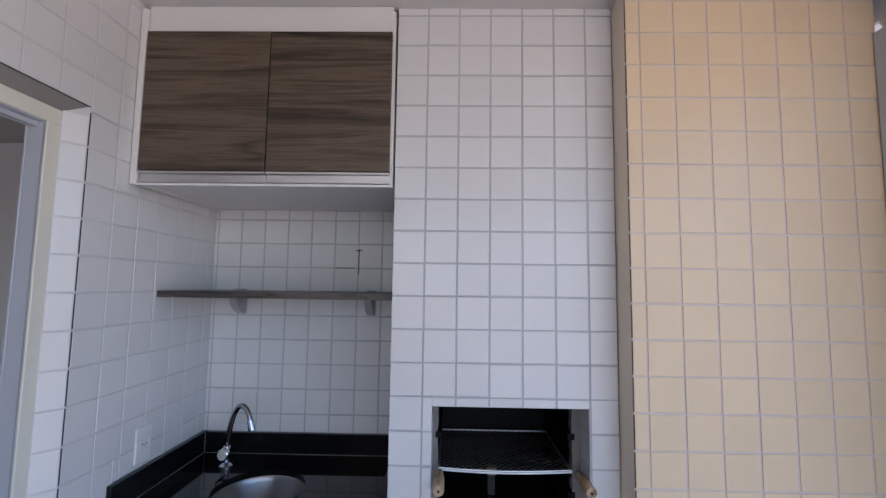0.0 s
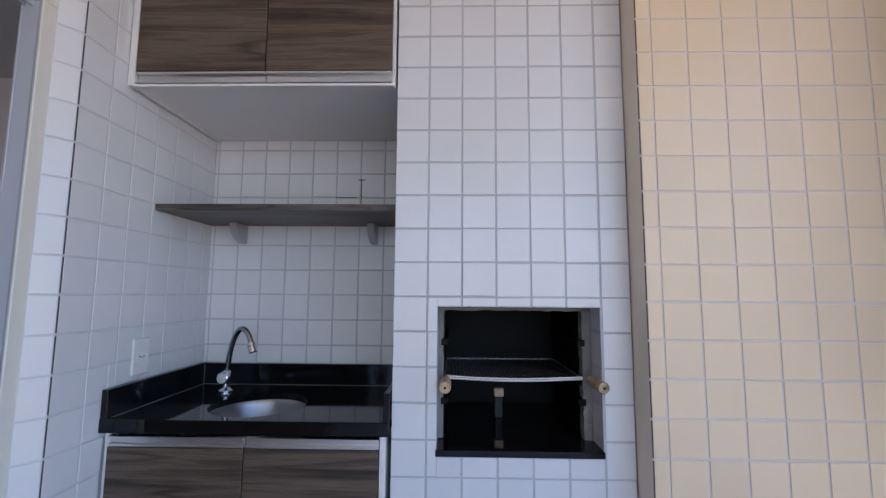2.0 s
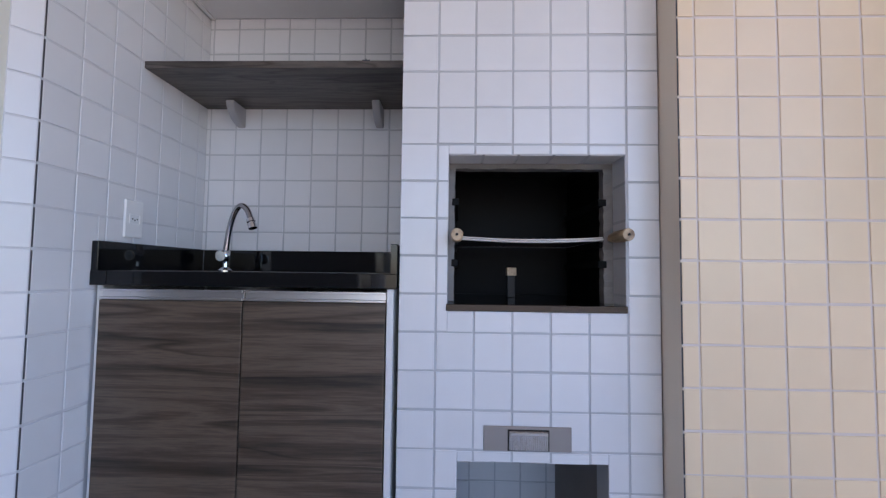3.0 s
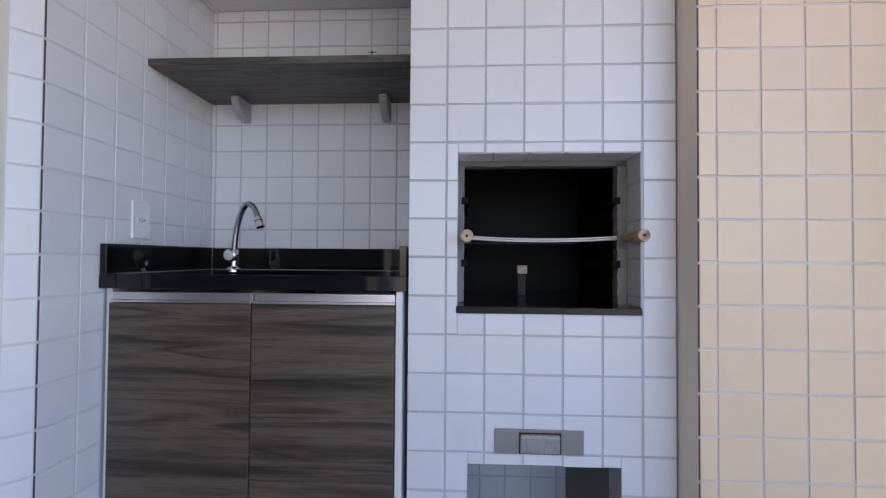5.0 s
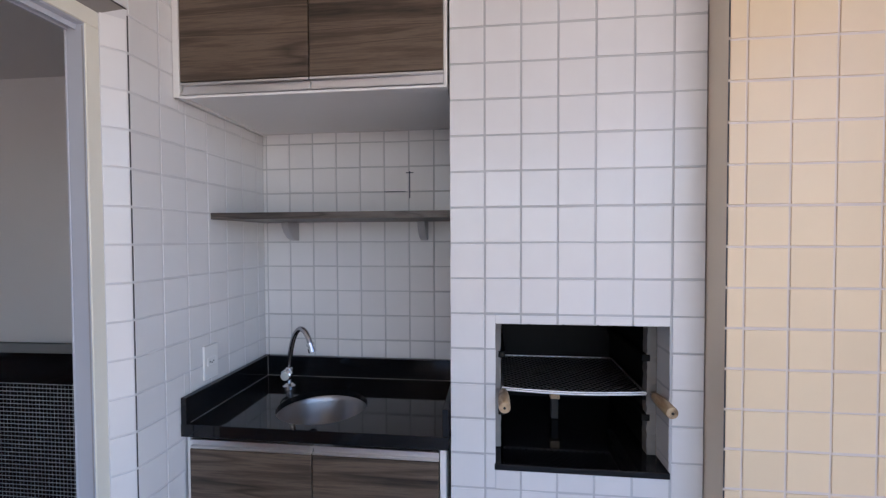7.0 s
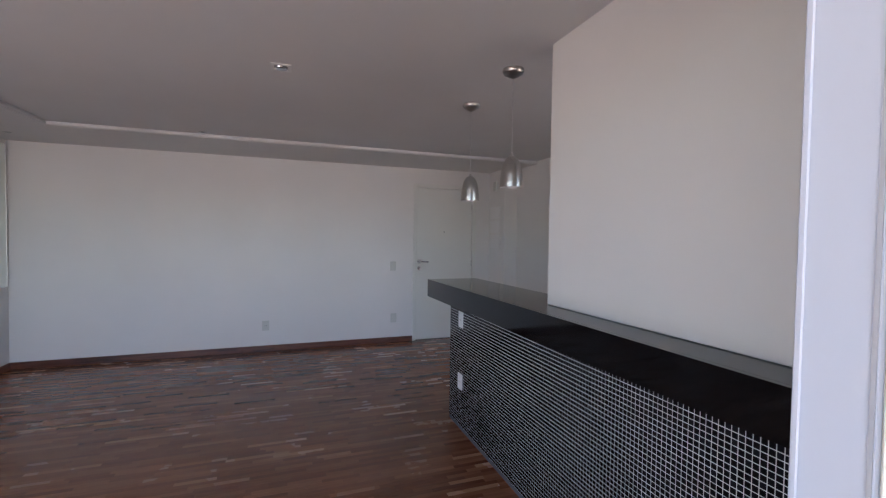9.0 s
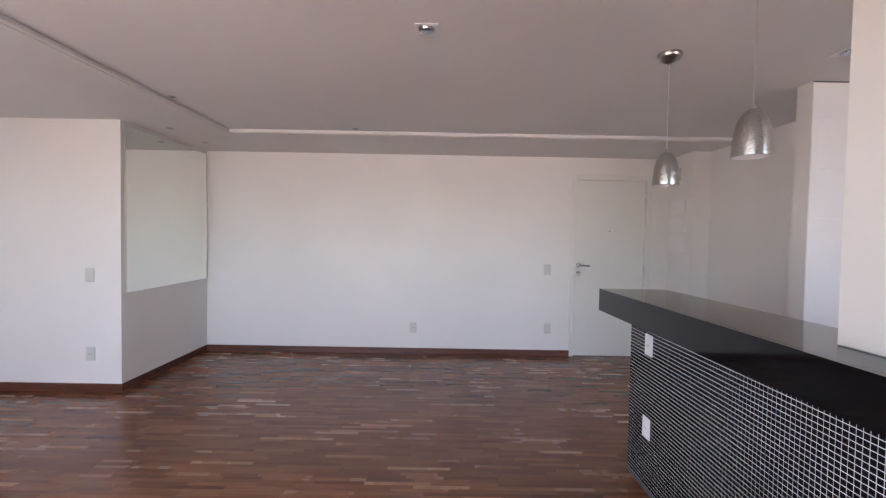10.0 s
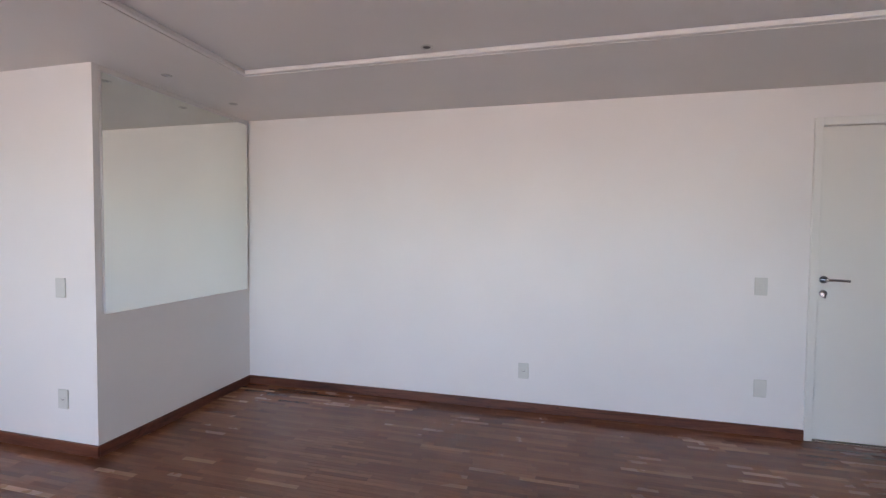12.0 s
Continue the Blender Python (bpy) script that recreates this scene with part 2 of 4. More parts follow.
def solid(name, bm, material, base, label, category, group="", smooth=False):
    """A thing that is one mesh."""
    ob = new(name, finish(name, bm, material, smooth, base))
    ob.location = base
    ORIGIN[ob] = base
    return tagged(ob, label, category, group)


def part(name, bm, material, parent, label="", smooth=False, kind=""):
    ob = new(name, finish(name, bm, material, smooth, ORIGIN[parent]))
    ob.parent = parent
    ORIGIN[ob] = ORIGIN[parent]
    return tagged(ob, label, kind=kind)


# ---- plan ----
P = 0.108            # tile pitch
X_L = -0.889         # tiled side wall
Y_BACK = 0.516       # back wall of the sink niche
X_CH = 0.739         # chimney breast's free edge
Y_YEL = -0.102       # peach wall
Z_BAL = 2.71         # balcony ceiling
X_OUT = 1.53         # open side of the balcony
X_IN = -1.10         # inner face of the balcony wall
Y_JAMB = -0.193      # jamb of the balcony door
Y_JAMB2 = -4.70
Z_HEAD = 2.262
X_FAR = -6.383
Y_SOUTH = -5.20
Y_NICHE = -3.425
X_NICHE = -5.03
Z_LOW, Z_HIGH = 2.36, 2.395
Z0 = 1.386           # height of one joint line
GR = 0.002           # tile thickness

# ---- balcony shell ----
ground = structure("ground", boxes((-400, 400, -400, 400, -18.3, -18)), EARTH, "dry sunlit earth far below the balcony")
structure("floor_balcony", boxes((X_IN, X_OUT + 0.12, Y_SOUTH, 0.70, -0.20, -0.012)), STONE_FLOOR,
          "beige stone tile floor of the balcony")
structure("ceiling_balcony", boxes((X_IN + 0.004, X_OUT + 0.15, Y_SOUTH, 0.70, Z_BAL, Z_BAL + 0.15)), CEILING,
          "plain white painted balcony ceiling")
wall_side = structure("wall_side", boxes(
    (-0.93, X_L - GR, Y_JAMB + GR, 0.70, -0.012, Z_BAL),
    (X_IN, -0.93, -0.060, 0.70, -0.012, Z_BAL), (X_IN, -0.93, Y_JAMB + GR, -0.060, Z_HEAD + GR, Z_BAL),
    (X_IN, X_L - GR, Y_JAMB2, Y_JAMB + GR, Z_HEAD + GR, Z_BAL),
    (X_IN, X_L - GR, Y_SOUTH, Y_JAMB2, -0.012, Z_BAL)), GROUT_PALE, "white tiled wall with the balcony door opening")
wall_back = structure("wall_back", boxes((X_L - GR, 0.0, Y_BACK + GR, 0.70, -0.012, Z_BAL)), GROUT,
                      "white tiled back wall of the sink niche")
OX0, OX1, OZ0, OZ1 = 0.140, 0.645, 0.906, 1.357
LX0, LX1, LZ1 = 0.172, 0.591, 0.490
chimney = structure("wall_barbecue", boxes(
    (0.004, X_CH, GR, 0.10, OZ1, Z_BAL),
    (0.004, OX0, GR, 0.10, LZ1, OZ1), (OX1, X_CH, GR, 0.10, LZ1, OZ1),
    (OX0, OX1, GR, 0.10, LZ1, OZ0),
    (0.004, LX0, GR, 0.10, -0.012, LZ1), (LX1, X_CH, GR, 0.10, -0.012, LZ1),
    (0.004, 0.10, 0.10, 0.70, -0.012, Z_BAL), (0.66, X_CH, 0.10, 0.70, -0.012, Z_BAL),
    (0.10, 0.66, 0.10, 0.70, 1.45, Z_BAL), (0.10, 0.66, 0.10, 0.70, 0.50, OZ0)), GROUT,
    "white tiled barbecue chimney breast with a grill opening")
wall_peach = structure("wall_peach", boxes((X_CH + 0.003, X_OUT, Y_YEL + GR, 0.70, -0.012, Z_BAL)), GROUT_Y,
                       "peach tiled wall pier beside the barbecue")
part("trim", boxes((X_CH + 0.002, X_CH + 0.0028, Y_YEL + 0.003, -0.0005, -0.012, Z_BAL - 0.001)), BEIGE, wall_peach, "beige painted return")
structure("wall_parapet", boxes((X_OUT, X_OUT + 0.12, Y_SOUTH, 0.70, -0.20, 0.12), (X_OUT, X_OUT + 0.12, 0.0, 0.70, 0.12, Z_BAL)),
          PLASTER, "low white kerb under the balcony glazing")
# unseen end, cut low so more daylight reaches the barbecue and niche
structure("wall_balcony_end", boxes((X_IN, X_OUT + 0.12, Y_SOUTH - 0.12, Y_SOUTH, -0.20, 0.40)), PLASTER,
          "low plain white end wall of the open balcony")
# unseen blocker that keeps sun from leaking under the closed door
structure("wall_landing", boxes((X_FAR - 0.25, X_FAR - 0.151, 0.70, 2.0, -0.2, 2.45)), PLASTER, "plain wall behind the entrance door")

RISE, X_BAR = 0.0095, -4.04     # the bar's slab rises a little towards the balcony


def tilted(bm, below=9.0):
    for v in bm.verts:
        if v.co.z < below:
            v.co.z += RISE * (v.co.x - X_BAR)
    return bm


# ---- living room shell ----
structure("wall_far", boxes((X_FAR - 0.15, X_FAR, Y_NICHE, 0.935, 0, Z_HIGH + 0.1), (X_FAR - 0.15, X_FAR, 1.767, 2.03, 0, Z_HIGH + 0.1),
                            (X_FAR - 0.15, X_FAR, 0.935, 1.767, 2.103, Z_HIGH + 0.1)), PLASTER,
          "smooth white painted wall with the entrance door")
structure("wall_niche", boxes((X_FAR - 0.15, X_NICHE, Y_SOUTH - 0.12, Y_NICHE, 0, Z_LOW + 0.02)), PLASTER,
          "white painted projecting wall with the mirror")
structure("wall_south", boxes((X_NICHE, X_IN, Y_SOUTH - 0.12, Y_SOUTH, 0, Z_HIGH + 0.1)), PLASTER, "plain white living room wall")
structure("wall_hall", boxes((X_FAR - 0.15, -5.91, 2.03, 2.40, 0, Z_HIGH + 0.1), (-5.91, -4.07, 2.22, 2.40, 0, Z_HIGH + 0.1)), PLASTER,
          "white painted hall wall with a small step")
structure("wall_kitchen_rear", boxes((-4.07, X_IN, 3.30, 3.45, 0, Z_HIGH + 0.1)), PLASTER, "plain white kitchen wall")
structure("wall_kitchen_side", boxes((X_IN, X_IN + 0.15, 0.70, 3.45, 0, 1.1), (X_IN, X_IN + 0.15, 0.70, 3.45, 2.2, Z_HIGH + 0.1), (X_IN, X_IN + 0.15, 0.70, 1.2, 1.1, 2.2), (X_IN, X_IN + 0.15, 3.0, 3.45, 1.1, 2.2)), PLASTER,
          "plain white kitchen side wall with a window opening")
structure("wall_living_balcony", boxes((X_IN - 0.004, X_IN, -0.059, 0.70, 0, Z_HIGH + 0.1), (X_IN - 0.004, X_IN, Y_SOUTH, Y_JAMB2, 0, Z_HIGH + 0.1),
          (X_IN - 0.004, X_IN, Y_JAMB2, -0.059, Z_HEAD + 0.004, Z_HIGH + 0.1)), PLASTER, "white painted inner face of the balcony wall")
wall_kitchen = structure("wall_kitchen", boxes((-4.07, -3.954, 1.60, 3.30, 0, Z_HIGH + 0.1)), PLASTER,
                         "kitchen partition end with large white tiles")
structure("wall_column", tilted(boxes((-2.590, X_IN - 0.004, 0.534, 0.682, 1.094, Z_HIGH + 0.05), bevel=0.003), 1.5), PLASTER,
          "smooth white wall standing on the bar counter")
structure("wall_bar", boxes((-3.906, X_IN - 0.004, 0.516, 0.66, 0.03, 0.956)), MOSAIC_GROUT, "half wall under the bar, white grouted")
structure("ceiling", boxes((-5.42, X_IN, -2.69, 3.45, Z_HIGH, Z_HIGH + 0.12)), CEILING, "smooth white plaster ceiling")
structure("ceiling_border", boxes(
    (X_FAR, -5.435, -2.705, 2.22, Z_LOW, Z_HIGH + 0.12),
    (X_FAR, X_IN, Y_SOUTH, -2.705, Z_LOW, Z_HIGH + 0.12)), CEILING, "lowered plaster ceiling border")
structure("trim", boxes((-5.435, -5.405, -2.705, 2.22, Z_LOW + 0.003, Z_HIGH - 0.006), (-5.405, X_IN - 0.005, -2.705, -2.675, Z_LOW + 0.003, Z_HIGH - 0.006), bevel=0.004),
          CEILING, "white cornice moulding along the lowered ceiling")
floor = structure("floor", boxes((X_FAR, X_IN, Y_SOUTH, 3.30, -0.2, -0.004)), mat("dark joint", (0.035, 0.016, 0.010), 0.5),
                  "reddish brown strip parquet floor, glossy varnish")


def baseboards():
    bm = boxes((X_FAR, X_FAR + 0.015, Y_NICHE, 0.889, 0, 0.070), (X_FAR, X_FAR + 0.015, 1.821, 2.03, 0, 0.070),
               (X_FAR + 0.015, X_NICHE, Y_NICHE, Y_NICHE + 0.015, 0, 0.070), (X_NICHE, X_NICHE + 0.015, Y_SOUTH, Y_NICHE + 0.015, 0, 0.070),
               (X_FAR + 0.015, -5.91, 2.015, 2.03, 0, 0.070), (-5.91, -5.895, 2.015, 2.22, 0, 0.070), (-5.895, -4.07, 2.205, 2.22, 0, 0.070),
               (X_NICHE + 0.015, X_IN - 0.004, Y_SOUTH, Y_SOUTH + 0.015, 0, 0.070), bevel=0.002)
    structure("baseboard", bm, BASEBOARD, "varnished brown wooden baseboard")


baseboards()


# ---- doors ----
def entrance_door():
    x = X_FAR
    d = structure("door_1", boxes((x - 0.06, x - 0.022, 0.940, 1.762, 0.0045, 2.098), bevel=0.002), DOOR_PAINT,
                  "closed off-white flush entrance door in a painted casing")
    part("door_casing", boxes((x - 0.14, x + 0.014, 0.889, 0.937, 0, 2.152), (x - 0.14, x + 0.014, 1.765, 1.815, 0, 2.152),
                              (x - 0.14, x + 0.014, 0.937, 1.765, 2.100, 2.152), bevel=0.003), DOOR_PAINT, d, "off-white door casing")
    lever = tube(bmesh.new(), [(x - 0.022, 0.985, 1.087), (x + 0.03, 0.985, 1.087)], 0.009)
    tube(lever, [(x + 0.028, 0.982, 1.087), (x + 0.03, 1.02, 1.088), (x + 0.028, 1.105, 1.084)], 0.0085)
    lathe(lever, [(0, 0.006), (0.024, 0.006), (0.026, 0.0), (0, 0)], (x - 0.021, 0.985, 1.087), "X", 24)
    part("door_handle", lever, SPOUT, d, "chrome lever handle", True)
    lock = lathe(bmesh.new(), [(0, 0.006), (0.022, 0.006), (0.024, 0.0), (0, 0)], (x - 0.021, 0.985, 0.995), "X", 24)
    box(lock, x - 0.015, x + 0.004, 0.981, 0.989, 0.965, 0.998)
    part("lock", lock, SPOUT, d, "chrome lock with a key", True)
    part("peephole", lathe(bmesh.new(), [(0, 0.004), (0.006, 0.004), (0.007, 0.0), (0, 0)], (x - 0.021, 1.348, 1.500), "X", 16), IRON, d)
    for z in (1.862, 1.065, 0.246):
        part("hinge", tube(bmesh.new(), [(x - 0.016, 1.7635, z - 0.045), (x - 0.016, 1.7635, z + 0.045)], 0.006, 10), STEEL, d, "steel hinge")
    part("threshold", boxes((x - 0.14, x - 0.001, 0.938, 1.764, 0.0005, 0.004)), IRON, d)
    structure("backdrop_corridor", boxes((x - 0.45, x - 0.40, 0.7, 2.0, 0, 2.3)), PLASTER, "corridor wall behind the closed door")


REV_A, REV_B = (-0.890, -0.1935), (-0.9290, -0.2430)


def splayed_reveal():
    """The splayed, tiled edge between the wall and the door frame, upright and overhead."""
    bm = bmesh.new()
    for z in (-0.012, Z_HEAD + 0.004):
        for x, y in (REV_A, REV_B, (-0.9285, -0.1915)):
            bm.verts.new((x, y, z))
    bm.verts.ensure_lookup_table()
    v = bm.verts
    for f in ((0, 1, 2), (5, 4, 3), (0, 3, 4, 1), (1, 4, 5, 2), (2, 5, 3, 0)):
        bm.faces.new([v[k] for k in f])
    part("reveal", bm, GROUT_PALE, wall_side)
    bm = bmesh.new()
    for y in (Y_JAMB2, Y_JAMB - 0.004):
        for x, z in ((-0.8905, Z_HEAD + 0.003), (-0.9285, 2.2300), (-0.9285, Z_HEAD + 0.003)):
            bm.verts.new((x, y, z))
    bm.verts.ensure_lookup_table()
    v = bm.verts
    for f in ((0, 1, 2), (5, 4, 3), (0, 3, 4, 1), (1, 4, 5, 2), (2, 5, 3, 0)):
        bm.faces.new([v[k] for k in f])
    part("reveal", bm, GREY_PLASTER, wall_side, "grey mortared edge over the door")


def balcony_door():
    """Sliding door: frame standing proud of the opening, tracks, and leaves slid open to the far end."""
    xc, yc, yj = -0.929, -0.282, Y_JAMB2 + 0.09
    d = structure("door_2", boxes(
        (-0.934, xc, yc, Y_JAMB + 0.001, 0, 2.186), (-0.934, xc, Y_JAMB2, yj, 0, 2.186),
        (-0.934, xc, Y_JAMB2, Y_JAMB + 0.001, 2.1865, Z_HEAD + 0.002), bevel=0.002), CREAM, "open sliding balcony door with a cream rim")
    ya, zb = -0.279, 2.184
    part("door_frame", boxes(
        (-0.992, -0.9345, ya, ya + 0.010, 0, 2.240), (-0.990, -0.9345, ya + 0.0105, Y_JAMB + 0.001, 0, 2.258), (-0.990, -0.9310, Y_JAMB + 0.0030, -0.060, 0, 2.258), (-0.990, -0.9500, Y_JAMB2, yj, 0, 2.258),
        (-0.990, -0.9345, yj, ya + 0.010, zb, 2.258), (-0.990, -0.9500, yj, ya + 0.010, -0.012, 0.006), bevel=0.003), ALU, d,
        "white coated aluminium frame")
    for x in (-0.984, -0.960):
        part("track", boxes((x - 0.003, x + 0.003, Y_JAMB2 + 0.09, ya, zb - 0.014, zb), bevel=0.001), ALU, d)
        part("bottom_track", boxes((x - 0.003, x + 0.003, Y_JAMB2 + 0.09, ya, 0.006, 0.014), bevel=0.001), ALU, d)
    part("seal", boxes((-0.9415, -0.9385, ya - 0.0015, ya - 0.0002, 0, 2.18)), RUBBER, d, "dark rubber seal")
    part("profile_lip", boxes((-0.9925, -0.986, ya - 0.003, ya - 0.0005, 0.0, zb), bevel=0.0012), ALU, d)
    for k, x in enumerate((-0.984, -0.960)):
        y0, y1 = Y_JAMB2 + 0.092 + 0.05 * k, -3.75 + 0.05 * k
        leaf = part("door_leaf", boxes((x - 0.009, x + 0.009, y0, y0 + 0.06, 0.016, zb - 0.015), (x - 0.009, x + 0.009, y1 - 0.06, y1, 0.016, zb - 0.015),
                                       (x - 0.009, x + 0.009, y0 + 0.06, y1 - 0.06, 0.016, 0.09), (x - 0.009, x + 0.009, y0 + 0.06, y1 - 0.06, zb - 0.075, zb - 0.015)), ALU, d)
        pane = part("pane", boxes((x - 0.003, x + 0.003, y0 + 0.06, y1 - 0.06, 0.09, zb - 0.075)), GLASS, leaf)
        pane.visible_shadow = False


def curtain_glazing():
    """Track and end profile of the balcony's frameless glazing, folded back."""
    g = structure("window_1", boxes((X_OUT + 0.02, X_OUT + 0.10, Y_SOUTH, -0.005, 2.60, Z_BAL), bevel=0.006), ALU,
                  "aluminium track of the open glass balcony enclosure")
    part("lower_track", boxes((X_OUT + 0.02, X_OUT + 0.10, Y_SOUTH, -0.005, 1.02, 1.05), bevel=0.004), ALU, g)
    for k in range(5):
        rail = part("railing_pane", boxes((X_OUT + 0.05, X_OUT + 0.06, -1.03 - 1.03 * k, -0.02 - 1.03 * k, 0.121, 1.018)), GLASS, g, "clear glass railing pane")
        rail.visible_shadow = False
    part("side_profile", boxes((X_OUT - 0.012, X_OUT + 0.03, -0.150, -0.103, 1.06, 2.56), bevel=0.005), ALU, g)
    part("bracket", lathe(bmesh.new(), [(0, 0.0), (0.040, 0.0), (0.046, 0.012), (0.040, 0.024), (0, 0.024)], (X_OUT + 0.02, -0.16, 2.566), "Z", 24), STEEL, g,
         "round steel end cap", True)
    for k in range(3):
        p = part("pane", boxes((X_OUT + 0.03 + 0.017 * k, X_OUT + 0.038 + 0.017 * k, -0.62, -0.152, 1.06, 2.58)), GLASS, g)
        p.visible_shadow = False


def kitchen_window():
    x = X_IN + 0.05
    w = structure("window_2", boxes((x, x + 0.06, 1.2, 1.25, 1.1, 2.2), (x, x + 0.06, 2.95, 3.0, 1.1, 2.2), (x, x + 0.06, 1.25, 2.95, 2.15, 2.2),
                                    (x, x + 0.06, 1.25, 2.95, 1.1, 1.15), (x, x + 0.06, 2.08, 2.12, 1.15, 2.15), bevel=0.002), ALU, "white aluminium kitchen window")
    for a, b in ((1.25, 2.08), (2.12, 2.95)):
        p = part("pane", boxes((x + 0.027, x + 0.033, a, b, 1.15, 2.15)), GLASS, w)
        p.visible_shadow = False


entrance_door()
splayed_reveal()
balcony_door()
kitchen_window()
curtain_glazing()


# ---- sink niche ----
def upper_cabinet():
    x0, x1, yf = -0.885, -0.004, -0.012
    c = thing("wall_cabinet", (-0.44, 0.25, 2.073), "white wall cabinet with two closed dark wood doors above the sink", "cabinet")
    for n, b in (("side_panel", (x0, x0 + 0.016, yf, Y_BACK - 0.002, 2.073, 2.69)), ("side_panel", (x1 - 0.010, x1, yf, Y_BACK - 0.002, 2.073, 2.69)),
                 ("bottom_panel", (x0 + 0.016, x1 - 0.010, yf + 0.004, Y_BACK - 0.002, 2.080, 2.098)), ("top_panel", (x0 + 0.016, x1 - 0.010, yf + 0.012, Y_BACK - 0.002, 2.600, 2.616)),
                 ("back_panel", (x0 + 0.016, x1 - 0.010, Y_BACK - 0.012, Y_BACK - 0.002, 2.098, 2.600))):
        part(n, boxes(b, bevel=0.001), LACQUER, c, "white melamine panel")
    part("bottom_lip", boxes((x0 + 0.0225, x1, yf - 0.016, yf - 0.001, 2.066, 2.0745), bevel=0.001), LACQUER, c)
    part("filler", boxes((x0 + 0.016, x1 - 0.010, yf, yf + 0.016, 2.617, 2.708), bevel=0.001), LACQUER, c)
    part("edge_strip", boxes((x0 - 0.001, x0 + 0.022, yf - 0.016, yf - 0.001, 2.070, 2.690), bevel=0.002), LACQUER, c)
    for a, b in ((-0.859, -0.4315), (-0.4275, -0.014)):
        part("door", boxes((a, b, yf - 0.018, yf - 0.001, 2.118, 2.606), bevel=0.0015), LAMINATE, c, "dark wood laminate door")
        part("handle", boxes((a, b, yf - 0.018, yf - 0.001, 2.108, 2.1155), (a, b, yf - 0.005, yf - 0.001, 2.083, 2.108), (a, b, yf - 0.018, yf - 0.001, 2.077, 2.083), bevel=0.001),
             ANODIZED, c, "satin aluminium profile handle")


def lower_cabinet():
    yf = 0.003
    c = thing("sink_cabinet", (-0.44, 0.25, -0.012), "white sink cabinet with two closed dark wood doors", "cabinet")
    for n, b in (("side_panel", (-0.884, -0.866, yf, Y_BACK - 0.004, 0.10, 0.966)), ("side_panel", (-0.030, -0.012, yf - 0.016, Y_BACK - 0.004, 0.10, 0.966)),
                 ("bottom_panel", (-0.866, -0.030, yf, Y_BACK - 0.004, 0.10, 0.118)), ("back_panel", (-0.866, -0.030, Y_BACK - 0.012, Y_BACK - 0.004, 0.118, 0.966))):
        part(n, boxes(b, bevel=0.001), LACQUER, c, "white melamine panel")
    part("plinth", boxes((-0.880, -0.016, 0.05, 0.066, -0.012, 0.10)), LACQUER, c)
    for a, b in ((-0.862, -0.4445), (-0.4405, -0.033)):
        part("door", boxes((a, b, yf - 0.018, yf - 0.001, 0.11, 0.925), bevel=0.0015), LAMINATE, c, "dark wood laminate door")
        part("handle", boxes((a, b, yf - 0.018, yf - 0.001, 0.927, 0.934), (a, b, yf - 0.006, yf - 0.001, 0.934, 0.950), (a, b, yf - 0.018, yf - 0.001, 0.950, 0.957), bevel=0.001),
             ANODIZED, c, "satin aluminium profile handle")


SINK = (-0.485, 0.180)
SINK_R = 0.162


def counter():
    c = thing("sink_counter", (-0.44, 0.25, 0.967), "polished black granite sink counter with a raised rim", "counter")
    bm = bmesh.new()
    n, z0, z1 = 48, 0.985, 1.007
    x0, x1, y0, y1 = X_L + 0.001, -0.001, -0.020, Y_BACK - 0.001
    for z in (z1, z0):
        ring = [bm.verts.new((SINK[0] + SINK_R * math.cos(2 * math.pi * i / n), SINK[1] + SINK_R * math.sin(2 * math.pi * i / n), z)) for i in range(n)]
        out = []
        for i in range(n):
            a = 2 * math.pi * i / n
            dx, dy = math.cos(a), math.sin(a)
            t = min(((x1 if dx > 0 else x0) - SINK[0]) / dx if abs(dx) > 1e-6 else 9, ((y1 if dy > 0 else y0) - SINK[1]) / dy if abs(dy) > 1e-6 else 9)
            out.append(bm.verts.new((SINK[0] + dx * t, SINK[1] + dy * t, z)))
        for i in range(n):
            j = (i + 1) % n
            bm.faces.new((ring[i], ring[j], out[j], out[i]))
        for cx, cy in ((x0, y0), (x1, y0), (x1, y1), (x0, y1)):
            ang = math.atan2(cy - SINK[1], cx - SINK[0]) % (2 * math.pi)
            i = int(ang / (2 * math.pi) * n) % n
            v = bm.verts.new((cx, cy, z))
            bm.faces.new((out[i], out[(i + 1) % n], v))
        if z == z1:
            top_ring = ring
        else:
            for i in range(n):
                bm.faces.new((top_ring[i], top_ring[(i + 1) % n], ring[(i + 1) % n], ring[i]))
    part("top", bm, GRANITE, c)
    part("apron", boxes((x0, x1, y0 - 0.002, y0 + 0.018, 0.967, 1.0085), bevel=0.0015), GRANITE, c)
    part("upstand", boxes((x0, x0 + 0.020, y0, y1, 1.0075, 1.095), bevel=0.0015), GRANITE, c)
    part("upstand", boxes((x0 + 0.0205, x1 - 0.0205, y1 - 0.020, y1, 1.0075, 1.093), bevel=0.0015), GRANITE, c)
    part("upstand", boxes((x1 - 0.020, x1, y0, y1, 1.0075, 1.093), bevel=0.0015), GRANITE, c)
    part("joint", boxes((x0 + 0.0205, x0 + 0.0225, y0 + 0.018, y1 - 0.02, 1.0072, 1.0085), (x0 + 0.0225, x1 - 0.0205, y1 - 0.0225, y1 - 0.0205, 1.0072, 1.0085),
                        (x0 + 0.0203, x0 + 0.0218, y1 - 0.0215, y1 - 0.0200, 1.0085, 1.093)), mat("pale sealant", (0.30, 0.28, 0.25), 0.6), c, "pale sealant joint")


